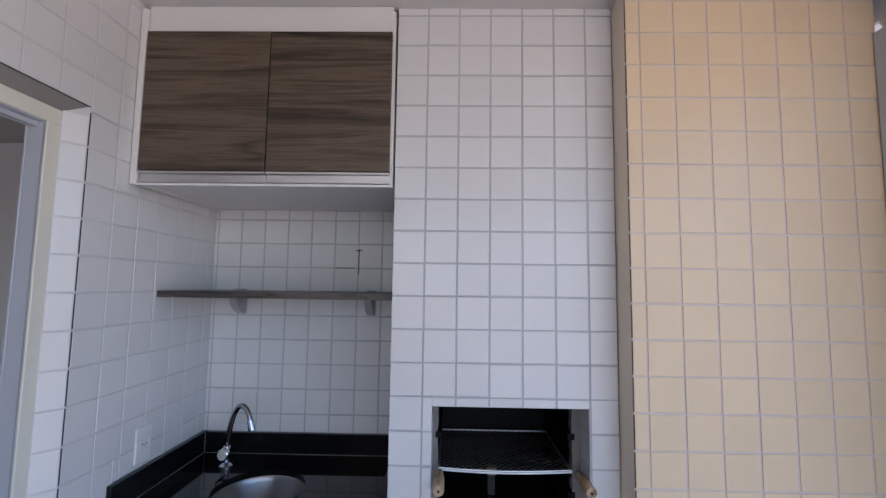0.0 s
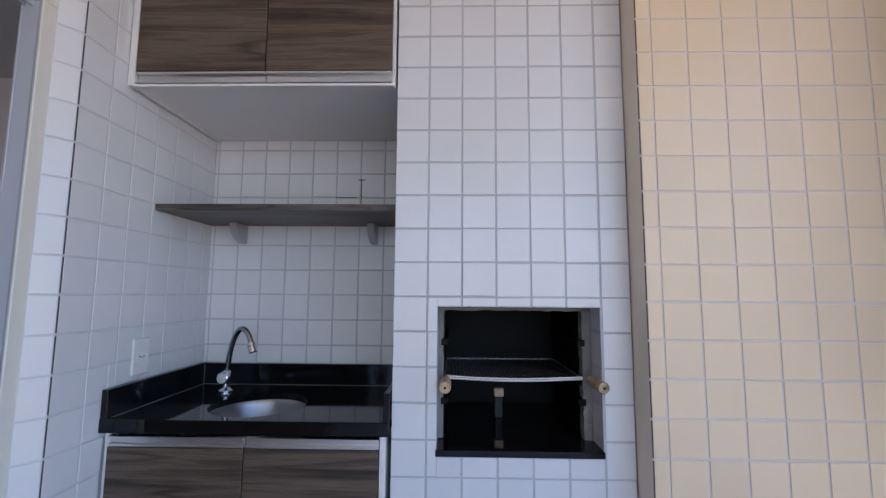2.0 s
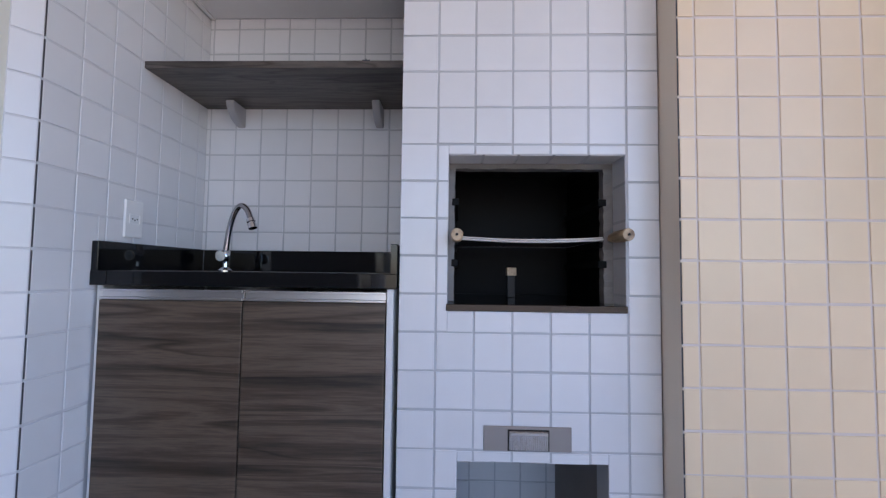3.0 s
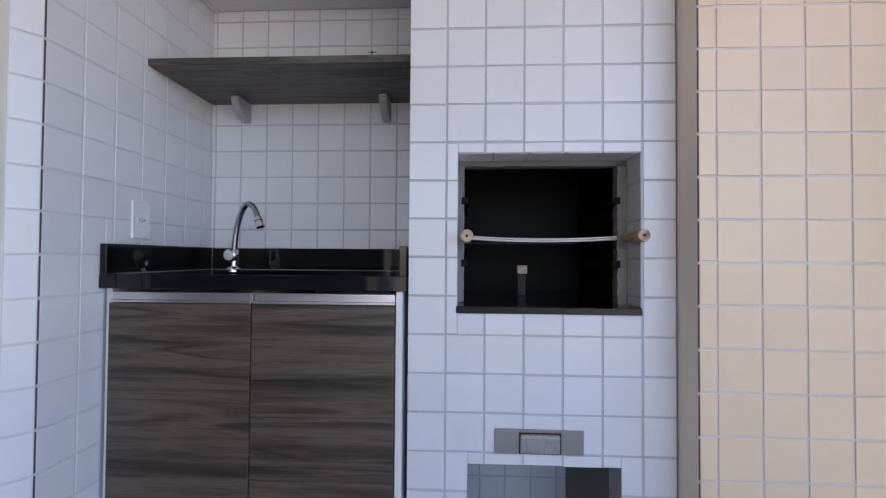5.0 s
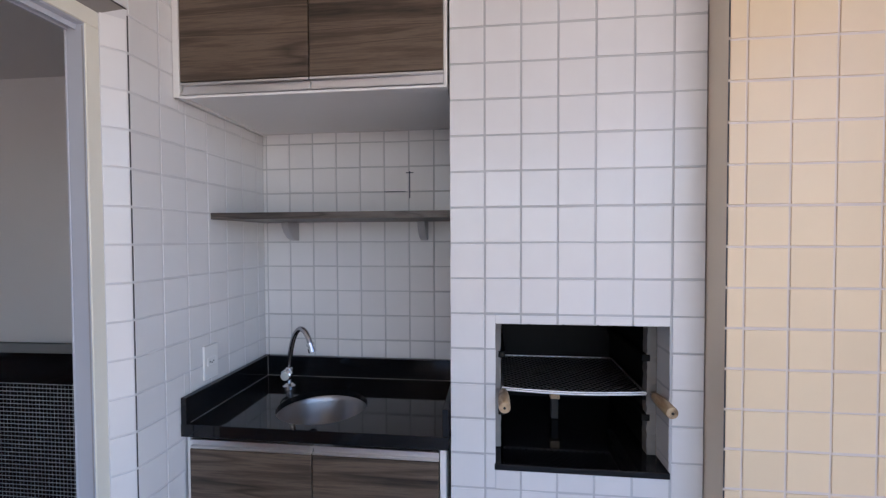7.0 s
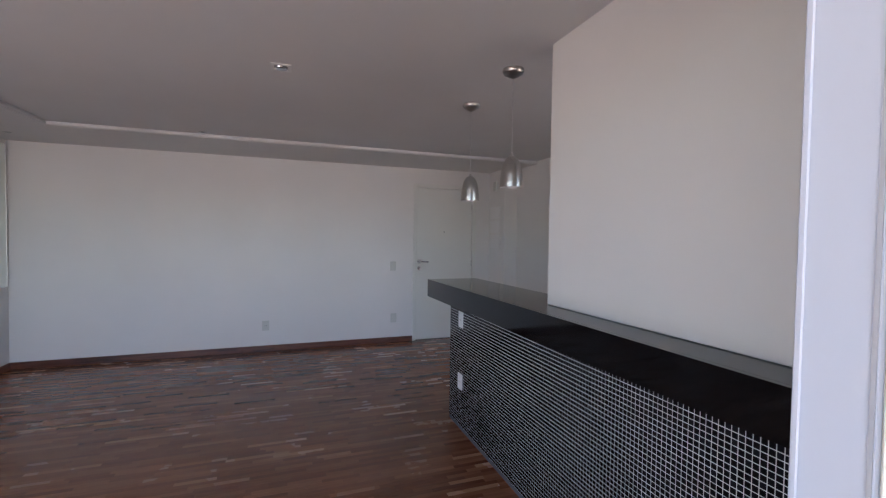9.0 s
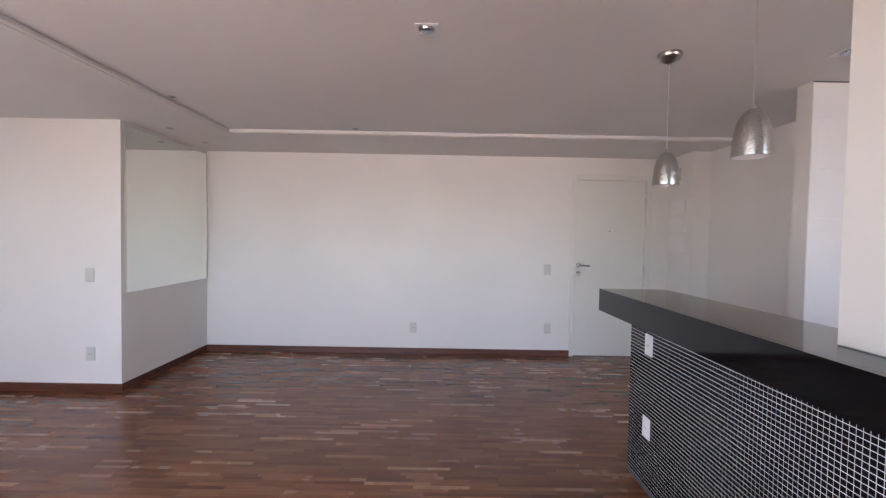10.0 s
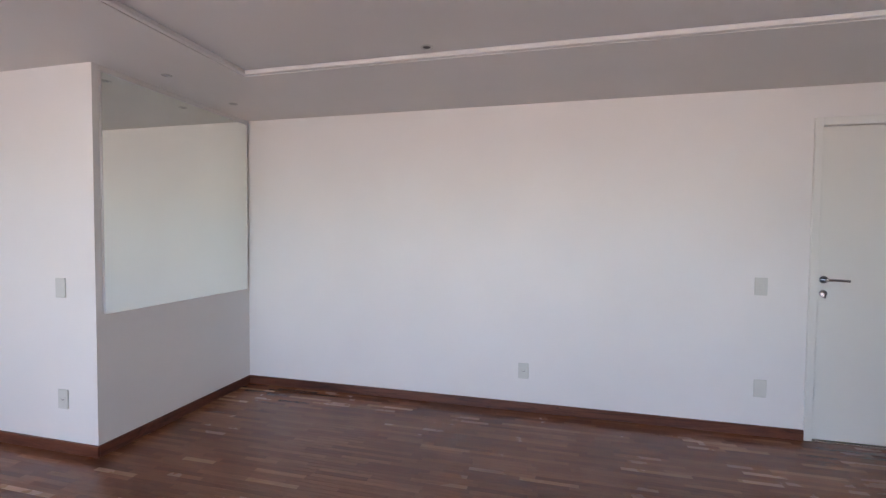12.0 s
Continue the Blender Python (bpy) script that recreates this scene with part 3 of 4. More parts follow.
def basin():
    r = SINK_R
    s = thing("sink", (*SINK, 0.985), "round brushed stainless steel sink set in the black counter", "sink")
    bm = lathe(bmesh.new(), [(r + 0.012, 0.9845), (r - 0.001, 0.9845), (r - 0.004, 0.980), (r - 0.008, 0.965), (r - 0.014, 0.93), (r - 0.028, 0.885), (r - 0.06, 0.867), (0.03, 0.862),
                             (0.028, 0.858), (0.0, 0.858)], (*SINK, 0), n=56)
    part("bowl", bm, steel("basin steel", 0.34, (0.43, 0.415, 0.40), (4, 4, 40)), s, "", True)
    part("drain", lathe(bmesh.new(), [(0, 0.862), (0.012, 0.864), (0.024, 0.861), (0.027, 0.863), (0.030, 0.8625)], (*SINK, 0.001), n=28), CHROME, s, "chrome drain", True)


def faucet():
    fx, fy = -0.702, 0.362
    f = thing("faucet", (fx, fy, 1.007), "chrome swan-neck faucet standing on the granite counter", "faucet")
    part("base", lathe(bmesh.new(), [(0.028, 1.0075), (0.028, 1.013), (0.018, 1.019), (0.013, 1.024), (0.012, 1.045), (0.015, 1.047), (0.015, 1.082), (0.011, 1.088), (0.0, 1.09)], (fx, fy, 0), n=28),
         CHROME, f, "", True)
    knob = lathe(bmesh.new(), [(0, -0.046), (0.019, -0.046), (0.023, -0.042), (0.024, -0.026), (0.012, -0.020), (0.008, -0.010), (0.008, 0.0)], (fx + 0.004, fy, 1.064), "Y", 24)
    part("knob", knob, CHROME, f, "round chrome turning knob", True)
    part("knob_cap", lathe(bmesh.new(), [(0, -0.0490), (0.015, -0.0485), (0.018, -0.0462)], (fx + 0.004, fy, 1.064), "Y", 20), PLASTIC, f, "white cap", True)
    dx, dy = 0.128, -0.054
    arc = ((0.0, 1.085), (0.015, 1.105), (0.045, 1.132), (0.09, 1.162), (0.155, 1.192), (0.245, 1.220), (0.355, 1.241), (0.475, 1.252),
           (0.60, 1.251), (0.715, 1.240), (0.81, 1.222), (0.88, 1.200))
    pts = []
    for i in range(len(arc) - 1):
        p0, p1, p2, p3 = [Vector(arc[min(max(i + k, 0), len(arc) - 1)]) for k in (-1, 0, 1, 2)]
        for t in (0.0, 0.33, 0.67):
            q = 0.5 * (2 * p1 + (p2 - p0) * t + (2 * p0 - 5 * p1 + 4 * p2 - p3) * t * t + (3 * p1 - p0 - 3 * p2 + p3) * t ** 3)
            pts.append((fx + dx * q[0], fy + dy * q[0], q[1]))
    pts.append((fx + dx * arc[-1][0], fy + dy * arc[-1][0], arc[-1][1]))
    part("spout", tube(bmesh.new(), pts, 0.0104, 18), SPOUT, f, "dark chrome swan neck", True)
    e = Vector(pts[-1])
    d = (Vector(pts[-1]) - Vector(pts[-2])).normalized()
    noz = tube(bmesh.new(), [e - d * 0.002, e + d * 0.010], 0.0150, 16)
    tube(noz, [e + d * 0.011, e + d * 0.016], 0.0110, 16)
    tube(noz, [e + d * 0.017, e + d * 0.036], 0.0155, 16)
    part("nozzle", noz, CHROME, f, "jointed chrome nozzle", True)


def shelf():
    s = thing("shelf", (-0.44, 0.33, 1.698), "thick grey-brown wood laminate shelf over the sink", "shelf")
    part("board", boxes((X_L + 0.001, -0.002, 0.1515, Y_BACK - 0.001, 1.688, 1.712), bevel=0.001), SHELF_WOOD, s)
    part("edge_band", boxes((X_L + 0.001, -0.002, 0.1500, 0.1513, 1.6882, 1.7118)), SHELF_WOOD, s, "dark laminate edge band")
    for x in (-0.737, -0.156):
        b = thing("shelf_bracket", (x, Y_BACK - 0.002, 1.62), "grey moulded bracket holding the wooden shelf", "bracket", "brackets under the shelf")
        bm = bmesh.new()
        prof = [(0.0, 1.687), (-0.104, 1.687), (-0.107, 1.680), (-0.103, 1.664), (-0.088, 1.642), (-0.064, 1.623), (-0.036, 1.611), (0.0, 1.607)]
        for w in (-0.015, 0.015):
            bm.faces.new([bm.verts.new((x + w, Y_BACK - 0.002 + y, z)) for y, z in prof])
        bm.verts.ensure_lookup_table()
        k = len(prof)
        for i in range(k):
            j = (i + 1) % k
            bm.faces.new((bm.verts[i], bm.verts[j], bm.verts[k + j], bm.verts[k + i]))
        bmesh.ops.bevel(bm, geom=bm.edges[:], offset=0.0025, segments=2, affect="EDGES")
        part("arm", bm, BRACKET, b, "", True)
        part("clamp", boxes((x - 0.013, x + 0.013, Y_BACK - 0.075, Y_BACK - 0.002, 1.7125, 1.719), bevel=0.002), BRACKET, b)


def plate(name, centre, facing, w, h, label, slots, base_cat="socket", material=PLASTIC):
    """A wall plate: facing is +x, -x, -y or +y; slots: outlet, switch or blank."""
    t = thing(name, centre, label, base_cat)
    cx, cy, cz = centre
    sgn = 1 if facing[0] == "+" else -1

    def bx(u0, u1, d0, d1, z0, z1, bev):
        a, b = sorted((sgn * d0, sgn * d1))
        if facing[1] == "x":
            return boxes((cx + a, cx + b, cy + u0, cy + u1, cz + z0, cz + z1), bevel=bev)
        return boxes((cx + u0, cx + u1, cy + a, cy + b, cz + z0, cz + z1), bevel=bev)
    part("cover", bx(-w / 2, w / 2, 0.001, 0.009, -h / 2, h / 2, 0.003), material, t)
    if slots == "switch":
        part("rocker", bx(-0.012, 0.012, 0.0092, 0.0125, -0.024, 0.024, 0.0015), PLASTIC, t)
    if slots == "outlet":
        part("insert", bx(-0.022, 0.022, 0.0092, 0.0105, -0.015, 0.015, 0.002), material, t)
        for u in (-0.010, 0.0, 0.010):
            part("hole", bx(u - 0.0024, u + 0.0024, 0.0107, 0.0110, -0.0024 - (0.004 if u == 0 else 0), 0.0024 - (0.004 if u == 0 else 0), 0), HOLE, t)
    return t


upper_cabinet()
lower_cabinet()
counter()
basin()
faucet()
shelf()
plate("wall_socket", (X_L, 0.128, 1.175), "+x", 0.078, 0.122, "white double wall socket above the black counter", "outlet", material=WHITE_PLASTIC)


# ---- barbecue ----
def rough_bar(q):
    """A mortar bar with uneven edges."""
    x0, x1, y0, y1, z0, z1 = q
    bm = boxes(q)
    long_x = x1 - x0 > z1 - z0
    bmesh.ops.subdivide_edges(bm, edges=[e for e in bm.edges if abs((e.verts[0].co - e.verts[1].co)[0 if long_x else 2]) > 0.05], cuts=24, use_grid_fill=True)
    for v in bm.verts:
        v.co += Vector((noise.noise(v.co * 60), noise.noise(v.co * 60 + Vector((7, 0, 0))), noise.noise(v.co * 60 + Vector((0, 9, 0))))) * 0.0035
    return bm


def barbecue():
    b = thing("barbecue", (0.39, 0.30, 0.906), "built-in barbecue with a sooty firebox and black granite hearth", "barbecue")
    part("hearth", boxes((OX0 - 0.003, OX1 + 0.002, -0.004, 0.60, 0.9065, 0.926), bevel=0.0015), GRANITE, b, "black granite hearth slab")
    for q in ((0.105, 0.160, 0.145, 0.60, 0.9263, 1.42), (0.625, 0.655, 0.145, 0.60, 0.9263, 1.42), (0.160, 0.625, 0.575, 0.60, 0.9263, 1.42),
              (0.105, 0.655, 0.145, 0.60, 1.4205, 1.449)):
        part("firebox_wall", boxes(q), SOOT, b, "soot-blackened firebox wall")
    for q in ((OX0 - 0.02, 0.158, 0.103, 0.144, 0.9263, 1.340), (0.617, OX1 + 0.005, 0.103, 0.144, 0.9263, 1.340), (OX0 - 0.02, OX1 + 0.005, 0.103, 0.144, 1.3405, 1.375)):
        part("rim", rough_bar(q), CONCRETE, b, "smoke-stained mortar rim")
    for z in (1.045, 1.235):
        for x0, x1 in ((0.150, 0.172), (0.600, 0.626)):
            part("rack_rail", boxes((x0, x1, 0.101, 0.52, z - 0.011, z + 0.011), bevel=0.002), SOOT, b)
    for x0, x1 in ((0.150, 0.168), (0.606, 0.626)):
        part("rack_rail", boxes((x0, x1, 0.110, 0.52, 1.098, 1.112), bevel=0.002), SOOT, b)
    g = thing("grill", (0.39, 0.30, 1.113), "steel mesh grill with two round wooden handles", "grill")
    z = 1.122
    front = tube(bmesh.new(), [(0.162 + 0.452 * i / 12, 0.102, z + 0.004 - 0.008 * math.sin(math.pi * i / 12)) for i in range(13)], 0.0031, 8)
    tube(front, [(0.162 + 0.452 * i / 12, 0.1015, z - 0.0026 - 0.008 * math.sin(math.pi * i / 12)) for i in range(13)], 0.0031, 8)
    tube(front, [(0.163, 0.102, z), (0.163, 0.50, z)], 0.004, 8)
    tube(front, [(0.613, 0.102, z), (0.613, 0.50, z)], 0.004, 8)
    tube(front, [(0.163, 0.50, z), (0.613, 0.50, z)], 0.004, 8)
    part("frame", front, BRIGHT, g, "bright steel frame", True)
    mesh = bmesh.new()
    step = 0.026
    for s in (1, -1):
        k = -20
        while k < 42:
            pts = []
            for x, y in ((0.165 + k * step, 0.104), (0.165 + k * step + s * 0.39, 0.498)):
                pts.append((x, y))
            (xa, ya), (xb, yb) = pts
            ts = [0.0, 1.0]
            lo, hi = 0.165, 0.611
            t0 = max(0.0, min((lo - xa) / (xb - xa), (hi - xa) / (xb - xa)))
            t1 = min(1.0, max((lo - xa) / (xb - xa), (hi - xa) / (xb - xa)))
            if t1 > t0:
                tube(mesh, [(xa + (xb - xa) * t, ya + (yb - ya) * t, z + 0.001 * s) for t in (t0, t1)], 0.0014, 5, False)
            k += 1
    part("mesh", mesh, GRILL, g, "expanded steel mesh")
    for x, z1 in ((0.166, 1.120), (0.631, 1.124)):
        h = lathe(bmesh.new(), [(0.0, -0.062), (0.004, -0.062), (0.0045, -0.060), (0.0155, -0.060), (0.0175, -0.056), (0.0175, 0.02), (0.0135, 0.066), (0.010, 0.070), (0, 0.070)], (x, 0.005, z1), "Y", 24)
        hd = part("handle", h, HANDLE_WOOD, g, "turned pale wooden handle", True)
        part("rod", tube(bmesh.new(), [(x, -0.0535, z1), (x, 0.11, z1)], 0.003, 8), STEEL, hd)
        part("screw", lathe(bmesh.new(), [(0, -0.0622), (0.0035, -0.0620), (0.0040, -0.0602)], (x, 0.003, z1), "Y", 16), IRON, hd, "dark screw head", True)
    o = thing("wood_block", (0.365, 0.35, 0.926), "small pale block on a dark post on the hearth", "block")
    part("post", boxes((0.352, 0.380, 0.345, 0.365, 0.9265, 1.005), bevel=0.002), painted("sooty iron", (0.045, 0.042, 0.038), 0.65, 0.5, 0.6), o, "sooty iron post")
    part("block", boxes((0.349, 0.384, 0.335, 0.365, 1.0055, 1.035), bevel=0.002), HANDLE_WOOD, o)
    l = thing("draught_cover", (0.367, -0.001, 0.555), "scratched stainless steel draught cover under the grill", "cover")
    bm = boxes((0.246, 0.489, -0.0055, -0.0005, 0.5235, 0.5905), bevel=0.001)
    part("plate", bm, steel("scratched steel", 0.30, (0.36, 0.33, 0.31), (50, 1, 1)), l)
    part("slider", boxes((0.316, 0.424, -0.0105, -0.0062, 0.527, 0.579), bevel=0.0015), steel("worn slider steel", 0.26, (0.44, 0.41, 0.39), (60, 1, 1)), l)
    part("gap", boxes((0.3125, 0.4275, -0.0061, -0.0055, 0.5245, 0.5825)), IRON, l)
    part("lip", boxes((0.318, 0.422, -0.016, -0.0106, 0.570, 0.577), bevel=0.001), STEEL, l)


def fuel_store():
    """The open compartment under the grill."""
    structure("trim_store", boxes((0.1005, LX0, 0.101, 0.64, -0.012, 0.499), (LX1, 0.6595, 0.101, 0.64, -0.012, 0.499), (LX0, LX1, 0.101, 0.64, 0.4985, 0.4995)),
              GREY_PLASTER, "grey mortar lining of the store under the grill")
    structure("wall_store_back", boxes((0.1005, 0.6595, 0.644, 0.695, -0.012, 0.499)), GROUT, "tiled back of the store under the grill")
    structure("floor_store", boxes((LX0, LX1, 0.005, 0.644, -0.012, 0.012)), GREY_PLASTER, "grey cement floor of the store")


barbecue()
fuel_store()


# ---- bar ----
def bar():
    t = thing("bar_counter", (-2.5, 0.58, 0.956), "long polished black granite bar counter on a mosaic half wall", "counter")
    part("top", tilted(boxes((-4.0395, X_IN - 0.005, 0.3835, 0.785, 1.068, 1.093), bevel=0.0006)), GRANITE, t)
    part("apron", tilted(boxes((-4.040, X_IN - 0.005, 0.363, 0.3833, 0.956, 1.093), bevel=0.0008)), GRANITE, t)
    part("end_apron", tilted(boxes((-4.040, -4.018, 0.3863, 0.785, 0.956, 1.0677), bevel=0.001)), GRANITE, t)
    part("soffit", tilted(boxes((-4.0175, X_IN - 0.005, 0.3863, 0.780, 0.9575, 0.972))), GRANITE, t)


def pendant(x, y, z):
    p = thing("pendant_lamp", (x, y, z), "brushed aluminium dome pendant lamp hanging over the bar", "lamp", "pendant lamps over the bar")
    outer = [(0.0665, 0.0), (0.0660, 0.022), (0.0635, 0.058), (0.0590, 0.093), (0.0525, 0.124), (0.0430, 0.149), (0.0310, 0.166), (0.0180, 0.176), (0.006, 0.1795), (0.0, 0.180)]
    inner = [(0.0, 0.176), (0.017, 0.172), (0.029, 0.162), (0.0405, 0.146), (0.050, 0.121), (0.0565, 0.091), (0.061, 0.057), (0.0645, 0.0)]
    bm = lathe(bmesh.new(), [(r, z + h) for r, h in [inner[-1]] + outer], (x, y, 0), n=40)
    part("shade", bm, SPUN, p, "brushed aluminium dome shade", True)
    part("shade_lining", lathe(bmesh.new(), [(r, z + h + 0.0005) for r, h in inner], (x, y, 0), n=40), LACQUER, p, "white inside of the shade", True)
    part("cap", lathe(bmesh.new(), [(0.010, z + 0.1785), (0.009, z + 0.190), (0.004, z + 0.195), (0, z + 0.195)], (x, y, 0), n=20), STEEL, p, "", True)
    part("cord", tube(bmesh.new(), [(x, y, z + 0.189), (x, y, Z_HIGH - 0.040)], 0.0022, 8), ANODIZED, p, "thin pale cord")
    part("canopy", lathe(bmesh.new(), [(0.060, Z_HIGH - 0.001), (0.062, Z_HIGH - 0.014), (0.054, Z_HIGH - 0.030), (0.024, Z_HIGH - 0.047), (0.007, Z_HIGH - 0.055), (0, Z_HIGH - 0.055)], (x, y, 0), n=36), STEEL, p,
         "steel ceiling canopy", True)


bar()
pendant(-2.935, 0.506, 1.727)
pendant(-3.612, 0.540, 1.700)
plate("bar_socket", (-3.670, 0.513, 0.826), "-y", 0.082, 0.118, "white socket plate on the black mosaic", "outlet", material=WHITE_PLASTIC)
plate("bar_socket", (-3.670, 0.513, 0.364), "-y", 0.082, 0.118, "white socket plate on the black mosaic near the floor", "outlet", material=WHITE_PLASTIC)


# ---- living room things ----
def mirror():
    x0, x1, z0, z1, y = -6.345, -5.078, 0.862, 2.318, Y_NICHE
    m = thing("wall_mirror", (-5.71, y, z0), "large frameless mirror with thin metal edges on the white wall", "mirror")
    part("glass", boxes((x0, x1, y + 0.002, y + 0.010, z0, z1)), MIRROR, m, "silvered mirror glass")
    part("edge", boxes((x0 - 0.008, x0 - 0.0005, y + 0.001, y + 0.014, z0, z1), (x1 + 0.0005, x1 + 0.010, y + 0.001, y + 0.014, z0, z1),
                       (x0 - 0.008, x1 + 0.010, y + 0.001, y + 0.014, z1 + 0.0005, z1 + 0.008), bevel=0.001), ANODIZED, m, "thin aluminium edge")


def spot(name, x, y, z, r, label):
    s = thing(name, (x, y, z), label, "lamp", "ceiling spots")
    part("ring", lathe(bmesh.new(), [(r, z - 0.001), (r, z - 0.004), (r * 0.72, z - 0.006), (r * 0.66, z - 0.001)], (x, y, 0), n=24), STEEL, s, "", True)
    part("bulb", lathe(bmesh.new(), [(r * 0.6, z - 0.001), (r * 0.5, z - 0.003), (0, z - 0.0035)], (x, y, 0), n=24), RUBBER if z < Z_HIGH else IRON, s, "dull lamp face")


def square_spot(x, y, z, w):
    s = thing("ceiling_spot", (x, y, z), "small square recessed spot lamp in the white ceiling", "lamp")
    part("frame", boxes((x - w, x + w, y - w, y - w * 0.72, z - 0.006, z - 0.001), (x - w, x + w, y + w * 0.72, y + w, z - 0.006, z - 0.001),
                        (x - w, x - w * 0.72, y - w * 0.72, y + w * 0.72, z - 0.006, z - 0.001), (x + w * 0.72, x + w, y - w * 0.72, y + w * 0.72, z - 0.006, z - 0.001), bevel=0.001), LACQUER, s)
    part("bulb", lathe(bmesh.new(), [(w * 0.68, z - 0.001), (w * 0.6, z - 0.012), (w * 0.35, z - 0.016), (0, z - 0.014)], (x, y, 0), n=24), SPOUT, s, "silvery reflector bulb", True)


def panel_board():
    """Flush electrical panel covers on the hall wall."""
    y = 2.03
    for i, (z0, z1) in enumerate(((1.70, 1.86), (1.50, 1.66), (1.285, 1.47))):
        t = thing("panel_cover", (-6.17, y, z0), "white flush distribution panel cover on the hall wall", "panel", "panel covers in the hall")
        part("cover", boxes((-6.32, -6.02, y - 0.014, y - 0.001, z0, z1), bevel=0.002), LACQUER, t)
    t = thing("door_bell", (-6.16, y, 2.08), "small grey chime box high on the hall wall", "chime")
    part("cover", boxes((-6.20, -6.12, y - 0.03, y - 0.001, 2.08, 2.215), bevel=0.004), PLASTIC, t)


mirror()
square_spot(-3.39, -0.737, Z_HIGH, 0.055)
square_spot(-3.550, 1.432, Z_HIGH, 0.055)
spot("spot_lamp", -5.345, -1.47, Z_HIGH, 0.035, "small round spot lamp beside the cornice")
spot("spot_lamp", -4.49, -2.635, Z_HIGH, 0.035, "small round spot lamp beside the cornice")
spot("spot_lamp", -5.30, -3.17, Z_LOW, 0.032, "small round spot lamp over the mirror")
spot("spot_lamp", -5.905, -3.18, Z_LOW, 0.032, "small round spot lamp over the mirror")
panel_board()
plate("light_switch", (X_FAR, 0.613, 1.030), "+x", 0.078, 0.122, "white light switch beside the entrance door", "switch", "switch")
plate("wall_socket", (X_FAR, 0.627, 0.328), "+x", 0.078, 0.122, "white blank cover plate low on the white wall", "blank")
plate("wall_socket", (X_FAR, -0.970, 0.315), "+x", 0.080, 0.122, "white wall socket low on the white wall", "outlet")
plate("wall_socket", (X_NICHE, -3.690, 0.331), "+x", 0.080, 0.122, "white wall socket low on the projecting wall", "outlet")
plate("light_switch", (X_NICHE, -3.692, 1.020), "+x", 0.078, 0.122, "white cover plate at switch height", "blank", "switch")


# ---- tiles, parquet strips and mosaic, last ----
def tile_mesh(cache, w, h, material, t=0.0025, bev=0.0010, name="tile"):
    key = (round(w, 3), round(h, 3))
    if key not in cache:
        w, h = key
        bm = bmesh.new()
        ring = lambda k, y: [bm.verts.new((sx * (w / 2 - k), y, sz * (h / 2 - k))) for sx, sz in ((-1, -1), (1, -1), (1, 1), (-1, 1))]
        a, b, c = ring(0, 0), ring(0, -(t - bev)), ring(bev, -t)
        for p, q in ((a, b), (b, c)):
            for i in range(4):
                j = (i + 1) % 4
                bm.faces.new((p[i], p[j], q[j], q[i]))
        bm.faces.new(c)
        bmesh.ops.recalc_face_normals(bm, faces=bm.faces)
        me = bpy.data.meshes.new(name)
        bm.to_mesh(me)
        bm.free()
        me.materials.append(material)
        cache[key] = me
    return cache[key]


FACING = {"-y": 0.0, "+x": radians(90), "+y": radians(180), "-x": radians(-90)}
TILES = {}


def tile_field(parent, facing, plane, u_phase, z_phase, regions, material, pitch=P, gap=0.006, name="tile", holes=()):
    """Tiles over the regions (u0, u1, z0, z1) of a wall plane, cut at their edges and round the holes."""
    cache = TILES.setdefault(material.name + name, {})
    rng = random.Random(7)
    for u0, u1, z0, z1 in regions:
        i0, i1 = math.floor((u0 - u_phase) / pitch), math.ceil((u1 - u_phase) / pitch)
        k0, k1 = math.floor((z0 - z_phase) / pitch), math.ceil((z1 - z_phase) / pitch)
        for i, k in [(i, k) for i in range(i0, i1) for k in range(k0, k1)]:
            cells = [(max(u0, u_phase + i * pitch), min(u1, u_phase + (i + 1) * pitch), max(z0, z_phase + k * pitch), min(z1, z_phase + (k + 1) * pitch))]
            for p, q, r, w in holes:
                rest = []
                for a, b, c, d in cells:
                    if b <= p + 1e-4 or a >= q - 1e-4 or d <= r + 1e-4 or c >= w - 1e-4:
                        rest.append((a, b, c, d))
                        continue
                    rest += [(a, min(b, p), c, d), (max(a, q), b, c, d), (max(a, p), min(b, q), c, min(d, r)), (max(a, p), min(b, q), max(c, w), d)]
                cells = rest
            for a, b, c, d in cells:
                if b - a < 0.012 or d - c < 0.012:
                    continue
                ga, gb, gc, gd = [gap / 2 if abs((e - ph) / pitch - round((e - ph) / pitch)) < 1e-3 else 0.0005
                                  for e, ph in ((a, u_phase), (b, u_phase), (c, z_phase), (d, z_phase))]
                me = tile_mesh(cache, b - a - ga - gb, d - c - gc - gd, material, name=name)
                ob = new(name, me)
                slip = rng.uniform(-0.0011, 0.0011)
                u, z = (a + ga + b - gb) / 2, (c + gc + d - gd) / 2 + slip
                off = plane + rng.uniform(-0.0004, 0.0004)
                ob.location = {"-y": (u, off + GR, z), "+y": (u, off - GR, z), "+x": (off - GR, u, z), "-x": (off + GR, u, z)}[facing]
                ob.rotation_euler = (rng.uniform(-0.005, 0.005), rng.uniform(-0.005, 0.005), FACING[facing] + rng.uniform(-0.004, 0.004))
                ob.parent = parent


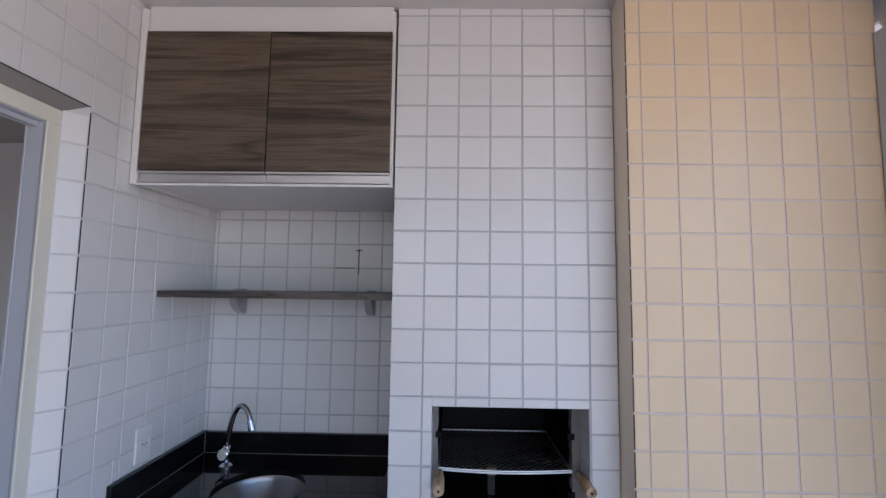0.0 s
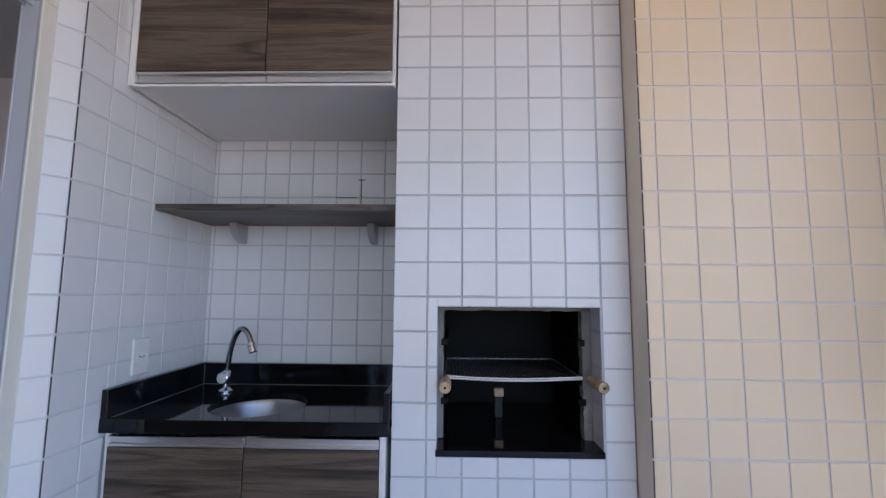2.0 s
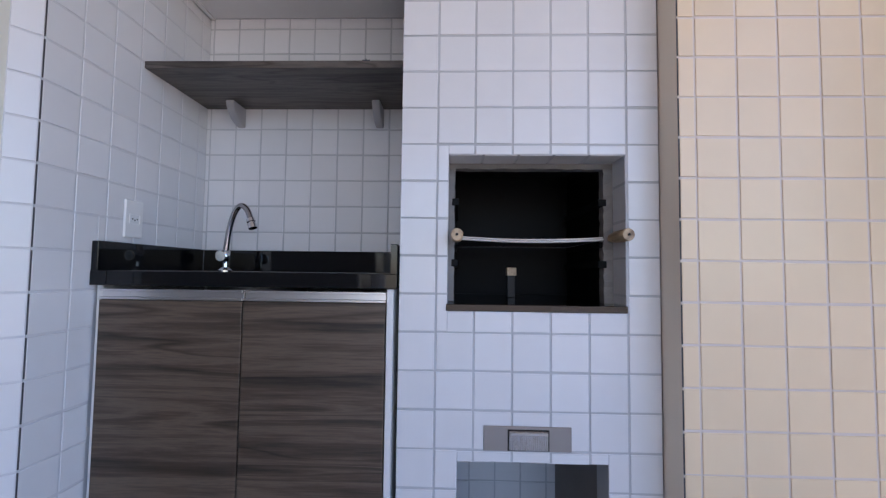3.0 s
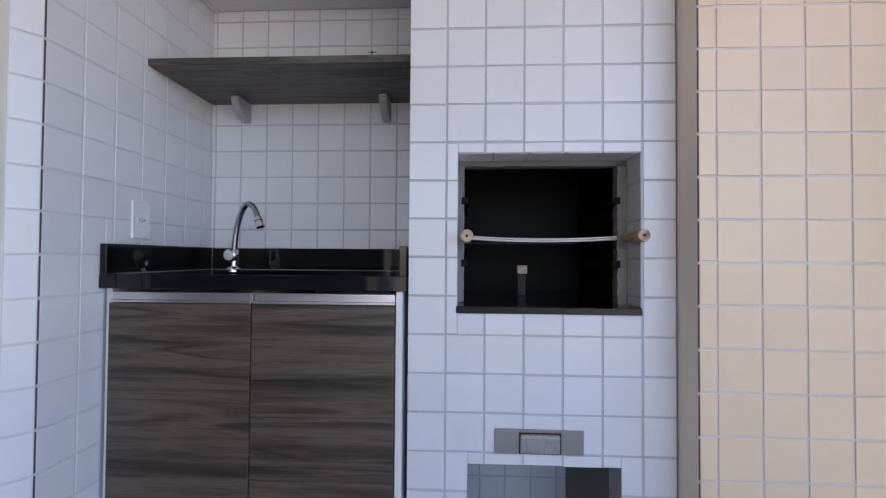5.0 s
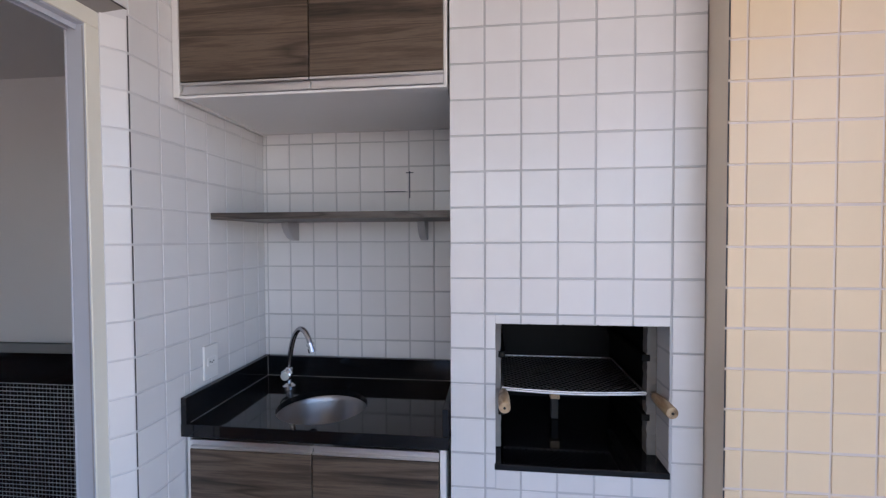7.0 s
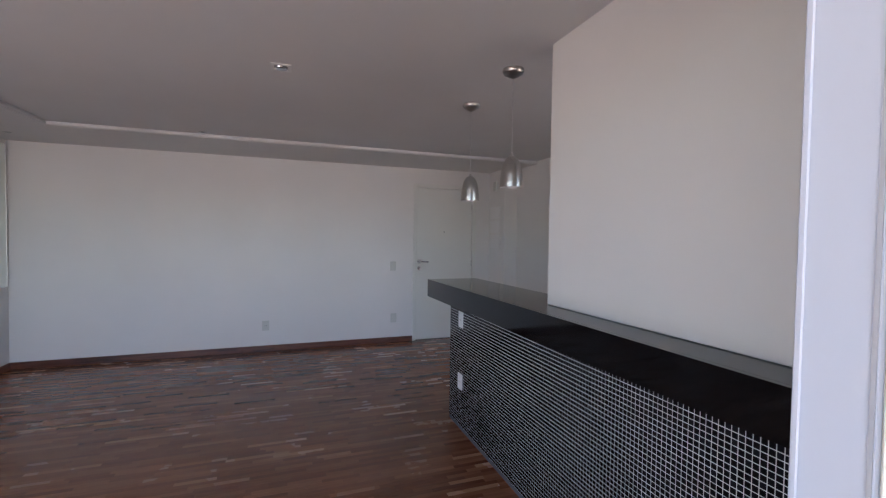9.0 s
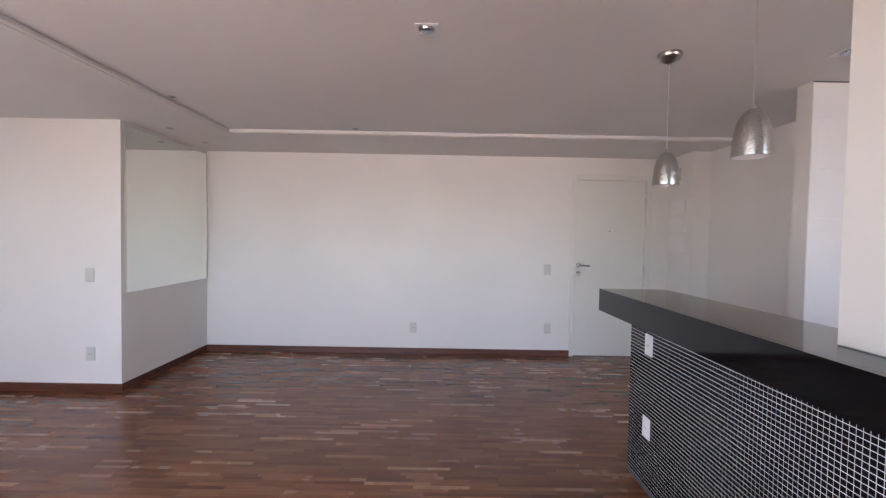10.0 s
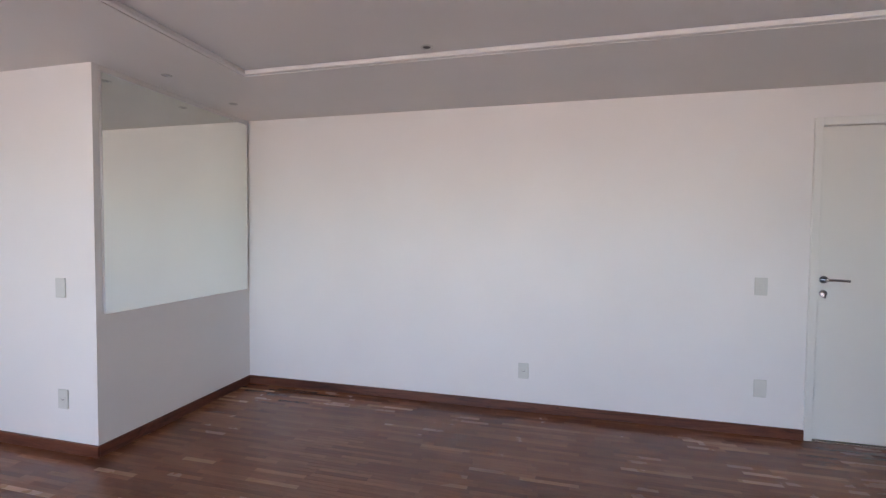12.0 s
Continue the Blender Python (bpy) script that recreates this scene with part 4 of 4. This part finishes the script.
tile_field(chimney, "-y", 0.0, 0.0, Z0, [(0.0, X_CH, -0.01, Z_BAL)], WHITE_TILE,
           holes=((OX0, OX1, OZ0, OZ1), (LX0, LX1, -0.1, LZ1)))
tile_field(chimney, "-x", OX1, 0.0, Z0, [(0.002, 0.10, 0.928, OZ1)], WHITE_TILE)
tile_field(chimney, "+x", OX0, 0.0, Z0, [(0.002, 0.10, 0.928, OZ1)], WHITE_TILE)
for k in range(5):
    soffit = new("tile", tile_mesh(TILES[WHITE_TILE.name + "tile"], 0.095, 0.096, WHITE_TILE))
    soffit.location = (OX0 + 0.0505 + 0.101 * k, 0.052, OZ1 + 0.0005)
    soffit.rotation_euler = (radians(90), 0, 0)
    soffit.parent = chimney
tile_field(wall_side, "+x", X_L, -0.189, Z0, [(Y_JAMB + 0.0045, Y_BACK, -0.01, Z_BAL), (-2.1, -0.1885, Z_HEAD + 0.003, Z_BAL)], WHITE_TILE,
           holes=((0.0, Y_BACK, -0.1, 1.0955), (0.0, Y_BACK, 2.072, 3.0)))
rv = random.Random(5)
for k in range(-13, 9):
    z0, z1 = max(Z0 + k * P, -0.01), min(Z0 + (k + 1) * P, 2.236 if k >= 7 else 9)
    if z1 - z0 > 0.02:
        t = new("tile", tile_mesh(TILES[WHITE_TILE.name + "tile"], 0.060, z1 - z0 - 0.005, WHITE_TILE))
        t.location = ((REV_A[0] + REV_B[0]) / 2, (REV_A[1] + REV_B[1]) / 2, (z0 + z1) / 2)
        t.rotation_euler = (0, 0, math.atan2(REV_A[1] - REV_B[1], REV_A[0] - REV_B[0]) + rv.uniform(-0.01, 0.01))
        t.parent = wall_side
tile_field(wall_back, "-y", Y_BACK, -0.765, Z0, [(X_L, 0.0, 1.094, 2.079)], WHITE_TILE)
tile_field(wall_peach, "-y", Y_YEL, 0.787, Z0 - 0.010, [(X_CH + 0.006, X_OUT, -0.01, Z_BAL)], YELLOW_TILE, 0.1075)
store_back = bpy.data.objects["wall_store_back"]
tile_field(store_back, "-y", 0.640, 0.229, 0.245, [(LX0 - 0.03, LX1, 0.014, 0.498)], WHITE_TILE)
tile_field(wall_kitchen, "+x", -3.950, 1.60, 0.035, [(1.60, 3.20, 0.0, Z_HIGH - 0.010)], WHITE_TILE, 0.305, 0.003, "wall_tile")
# solid dark strip whose colour stands for the shade between wall and ceiling
part("gap", boxes((-3.9535, -3.9505, 1.60, 3.20, Z_HIGH - 0.008, Z_HIGH - 0.001)), JOINT, wall_kitchen, "dark open joint under the ceiling")
part("grout_mark", boxes((-0.2235, -0.2195, Y_BACK - 0.0012, Y_BACK + 0.001, 1.790, 1.905), (-0.238, -0.205, Y_BACK - 0.0012, Y_BACK + 0.001, 1.8965, 1.9005),
                         (-0.335, -0.240, Y_BACK - 0.0012, Y_BACK + 0.001, 1.8165, 1.8195)), MARK, wall_back, "dark marks in the joints")

bar_wall = bpy.data.objects["wall_bar"]


def mosaic():
    """Small glass tiles on the bar's half wall."""
    pitch, size, cache = 0.0201, 0.0170, {}
    nx, nz = int((3.906 + X_IN - 0.004) / pitch), int(0.926 / pitch)
    verts, faces = [], []
    me = tile_mesh(cache, size, size, MOSAIC, 0.0022, 0.0007, "mosaic_tile")
    src_v = [tuple(v.co) for v in me.vertices]
    src_f = [tuple(p.vertices) for p in me.polygons]
    rng = random.Random(3)
    for i in range(nx):
        for k in range(nz):
            x, z = -3.906 + (i + 0.5) * pitch, 0.956 - (k + 0.5) * pitch
            if -1.60 < x < -1.16 and 0.68 < z < 0.956:
                ob = new("mosaic_tile", me)
                ob.location = (x, 0.516, z)
                ob.parent = bar_wall
            else:
                n = len(verts)
                j = rng.uniform(-0.0003, 0.0003)
                verts += [(a + x, b + 0.516 + j, c + z) for a, b, c in src_v]
                faces += [tuple(n + q for q in f) for f in src_f]
    m = bpy.data.meshes.new("mosaic")
    m.from_pydata(verts, [], faces)
    m.materials.append(MOSAIC)
    ob = new("mosaic", m)
    ob.parent = bar_wall
    tagged(ob, "black glass mosaic with white joints", kind="stuff")


def parquet_floor():
    """Strips along y in rows of random offset, each with its own ends."""
    wd, gap = 0.032, 0.0004
    rng = random.Random(11)
    verts, faces = [], []
    cache = {}
    x, row = X_IN - 0.004, 0
    near = 0
    while x > X_FAR + 0.002:
        xa = max(X_FAR, x - wd)
        y = Y_SOUTH - rng.uniform(0, 0.3)
        while y < 3.30:
            ln = rng.choice((0.22, 0.28, 0.32, 0.32, 0.38))
            ya, yb = max(y, Y_SOUTH), min(y + ln, 3.30)
            if yb - ya > 0.02:
                if -2.6 < x < -1.3 and -1.6 < y < 0.30 and near < 295 and x - xa > wd - 0.001 and yb - ya == ln:
                    near += 1
                    key = ln
                    if key not in cache:
                        bm = boxes((-wd / 2 + gap, wd / 2 - gap, -ln / 2 + gap, ln / 2 - gap, -0.004, 0.0), bevel=0.0005)
                        cache[key] = finish("floor_strip", bm, PARQUET)
                    ob = new("floor_strip", cache[key])
                    ob.location = (x - wd / 2, y + ln / 2, 0.0)
                    ob.parent = floor
                else:
                    n = len(verts)
                    a, b, c, d = xa + gap, x - gap, ya + gap, yb - gap
                    verts += [(a, c, 0), (b, c, 0), (b, d, 0), (a, d, 0), (a, c, -0.004), (b, c, -0.004), (b, d, -0.004), (a, d, -0.004)]
                    faces += [(n, n + 1, n + 2, n + 3), (n, n + 4, n + 5, n + 1), (n + 1, n + 5, n + 6, n + 2), (n + 2, n + 6, n + 7, n + 3), (n + 3, n + 7, n + 4, n)]
            y += ln
        x -= wd
        row += 1
    m = bpy.data.meshes.new("parquet")
    m.from_pydata(verts, [], faces)
    m.materials.append(PARQUET)
    ob = new("parquet", m)
    ob.parent = floor
    tagged(ob, "reddish brown parquet strips", kind="stuff")


structure("baseboard_bar", boxes((-3.904, X_IN - 0.005, 0.517, 0.65, 0.0, 0.0295)), JOINT, "dark recessed foot of the bar wall")
rows = [(Z0 + k * P + 0.004, Z0 + (k + 1) * P - 0.004) for k in range(-12, 12)]
part("corner_joint", boxes(*[(X_L - 0.004, X_L - 0.0003, Y_JAMB + 0.0010, Y_JAMB + 0.0036, a, b) for a, b in rows if b < Z_HEAD]), JOINT, wall_side,
     "dark open corner joint", kind="stuff")
part("corner_joint", boxes((X_L - 0.004, X_L - 0.0008, -2.1, Y_JAMB, Z_HEAD + 0.0005, Z_HEAD + 0.0030)), JOINT, wall_side, "dark open corner joint")
part("corner_joint", boxes(*[(X_CH + 0.0032, X_CH + 0.0058, Y_YEL - 0.0006, Y_YEL + 0.004, a - 0.010, b - 0.010) for a, b in rows]), JOINT, wall_peach,
     "dark open corner joint", kind="stuff")
mosaic()
parquet_floor()
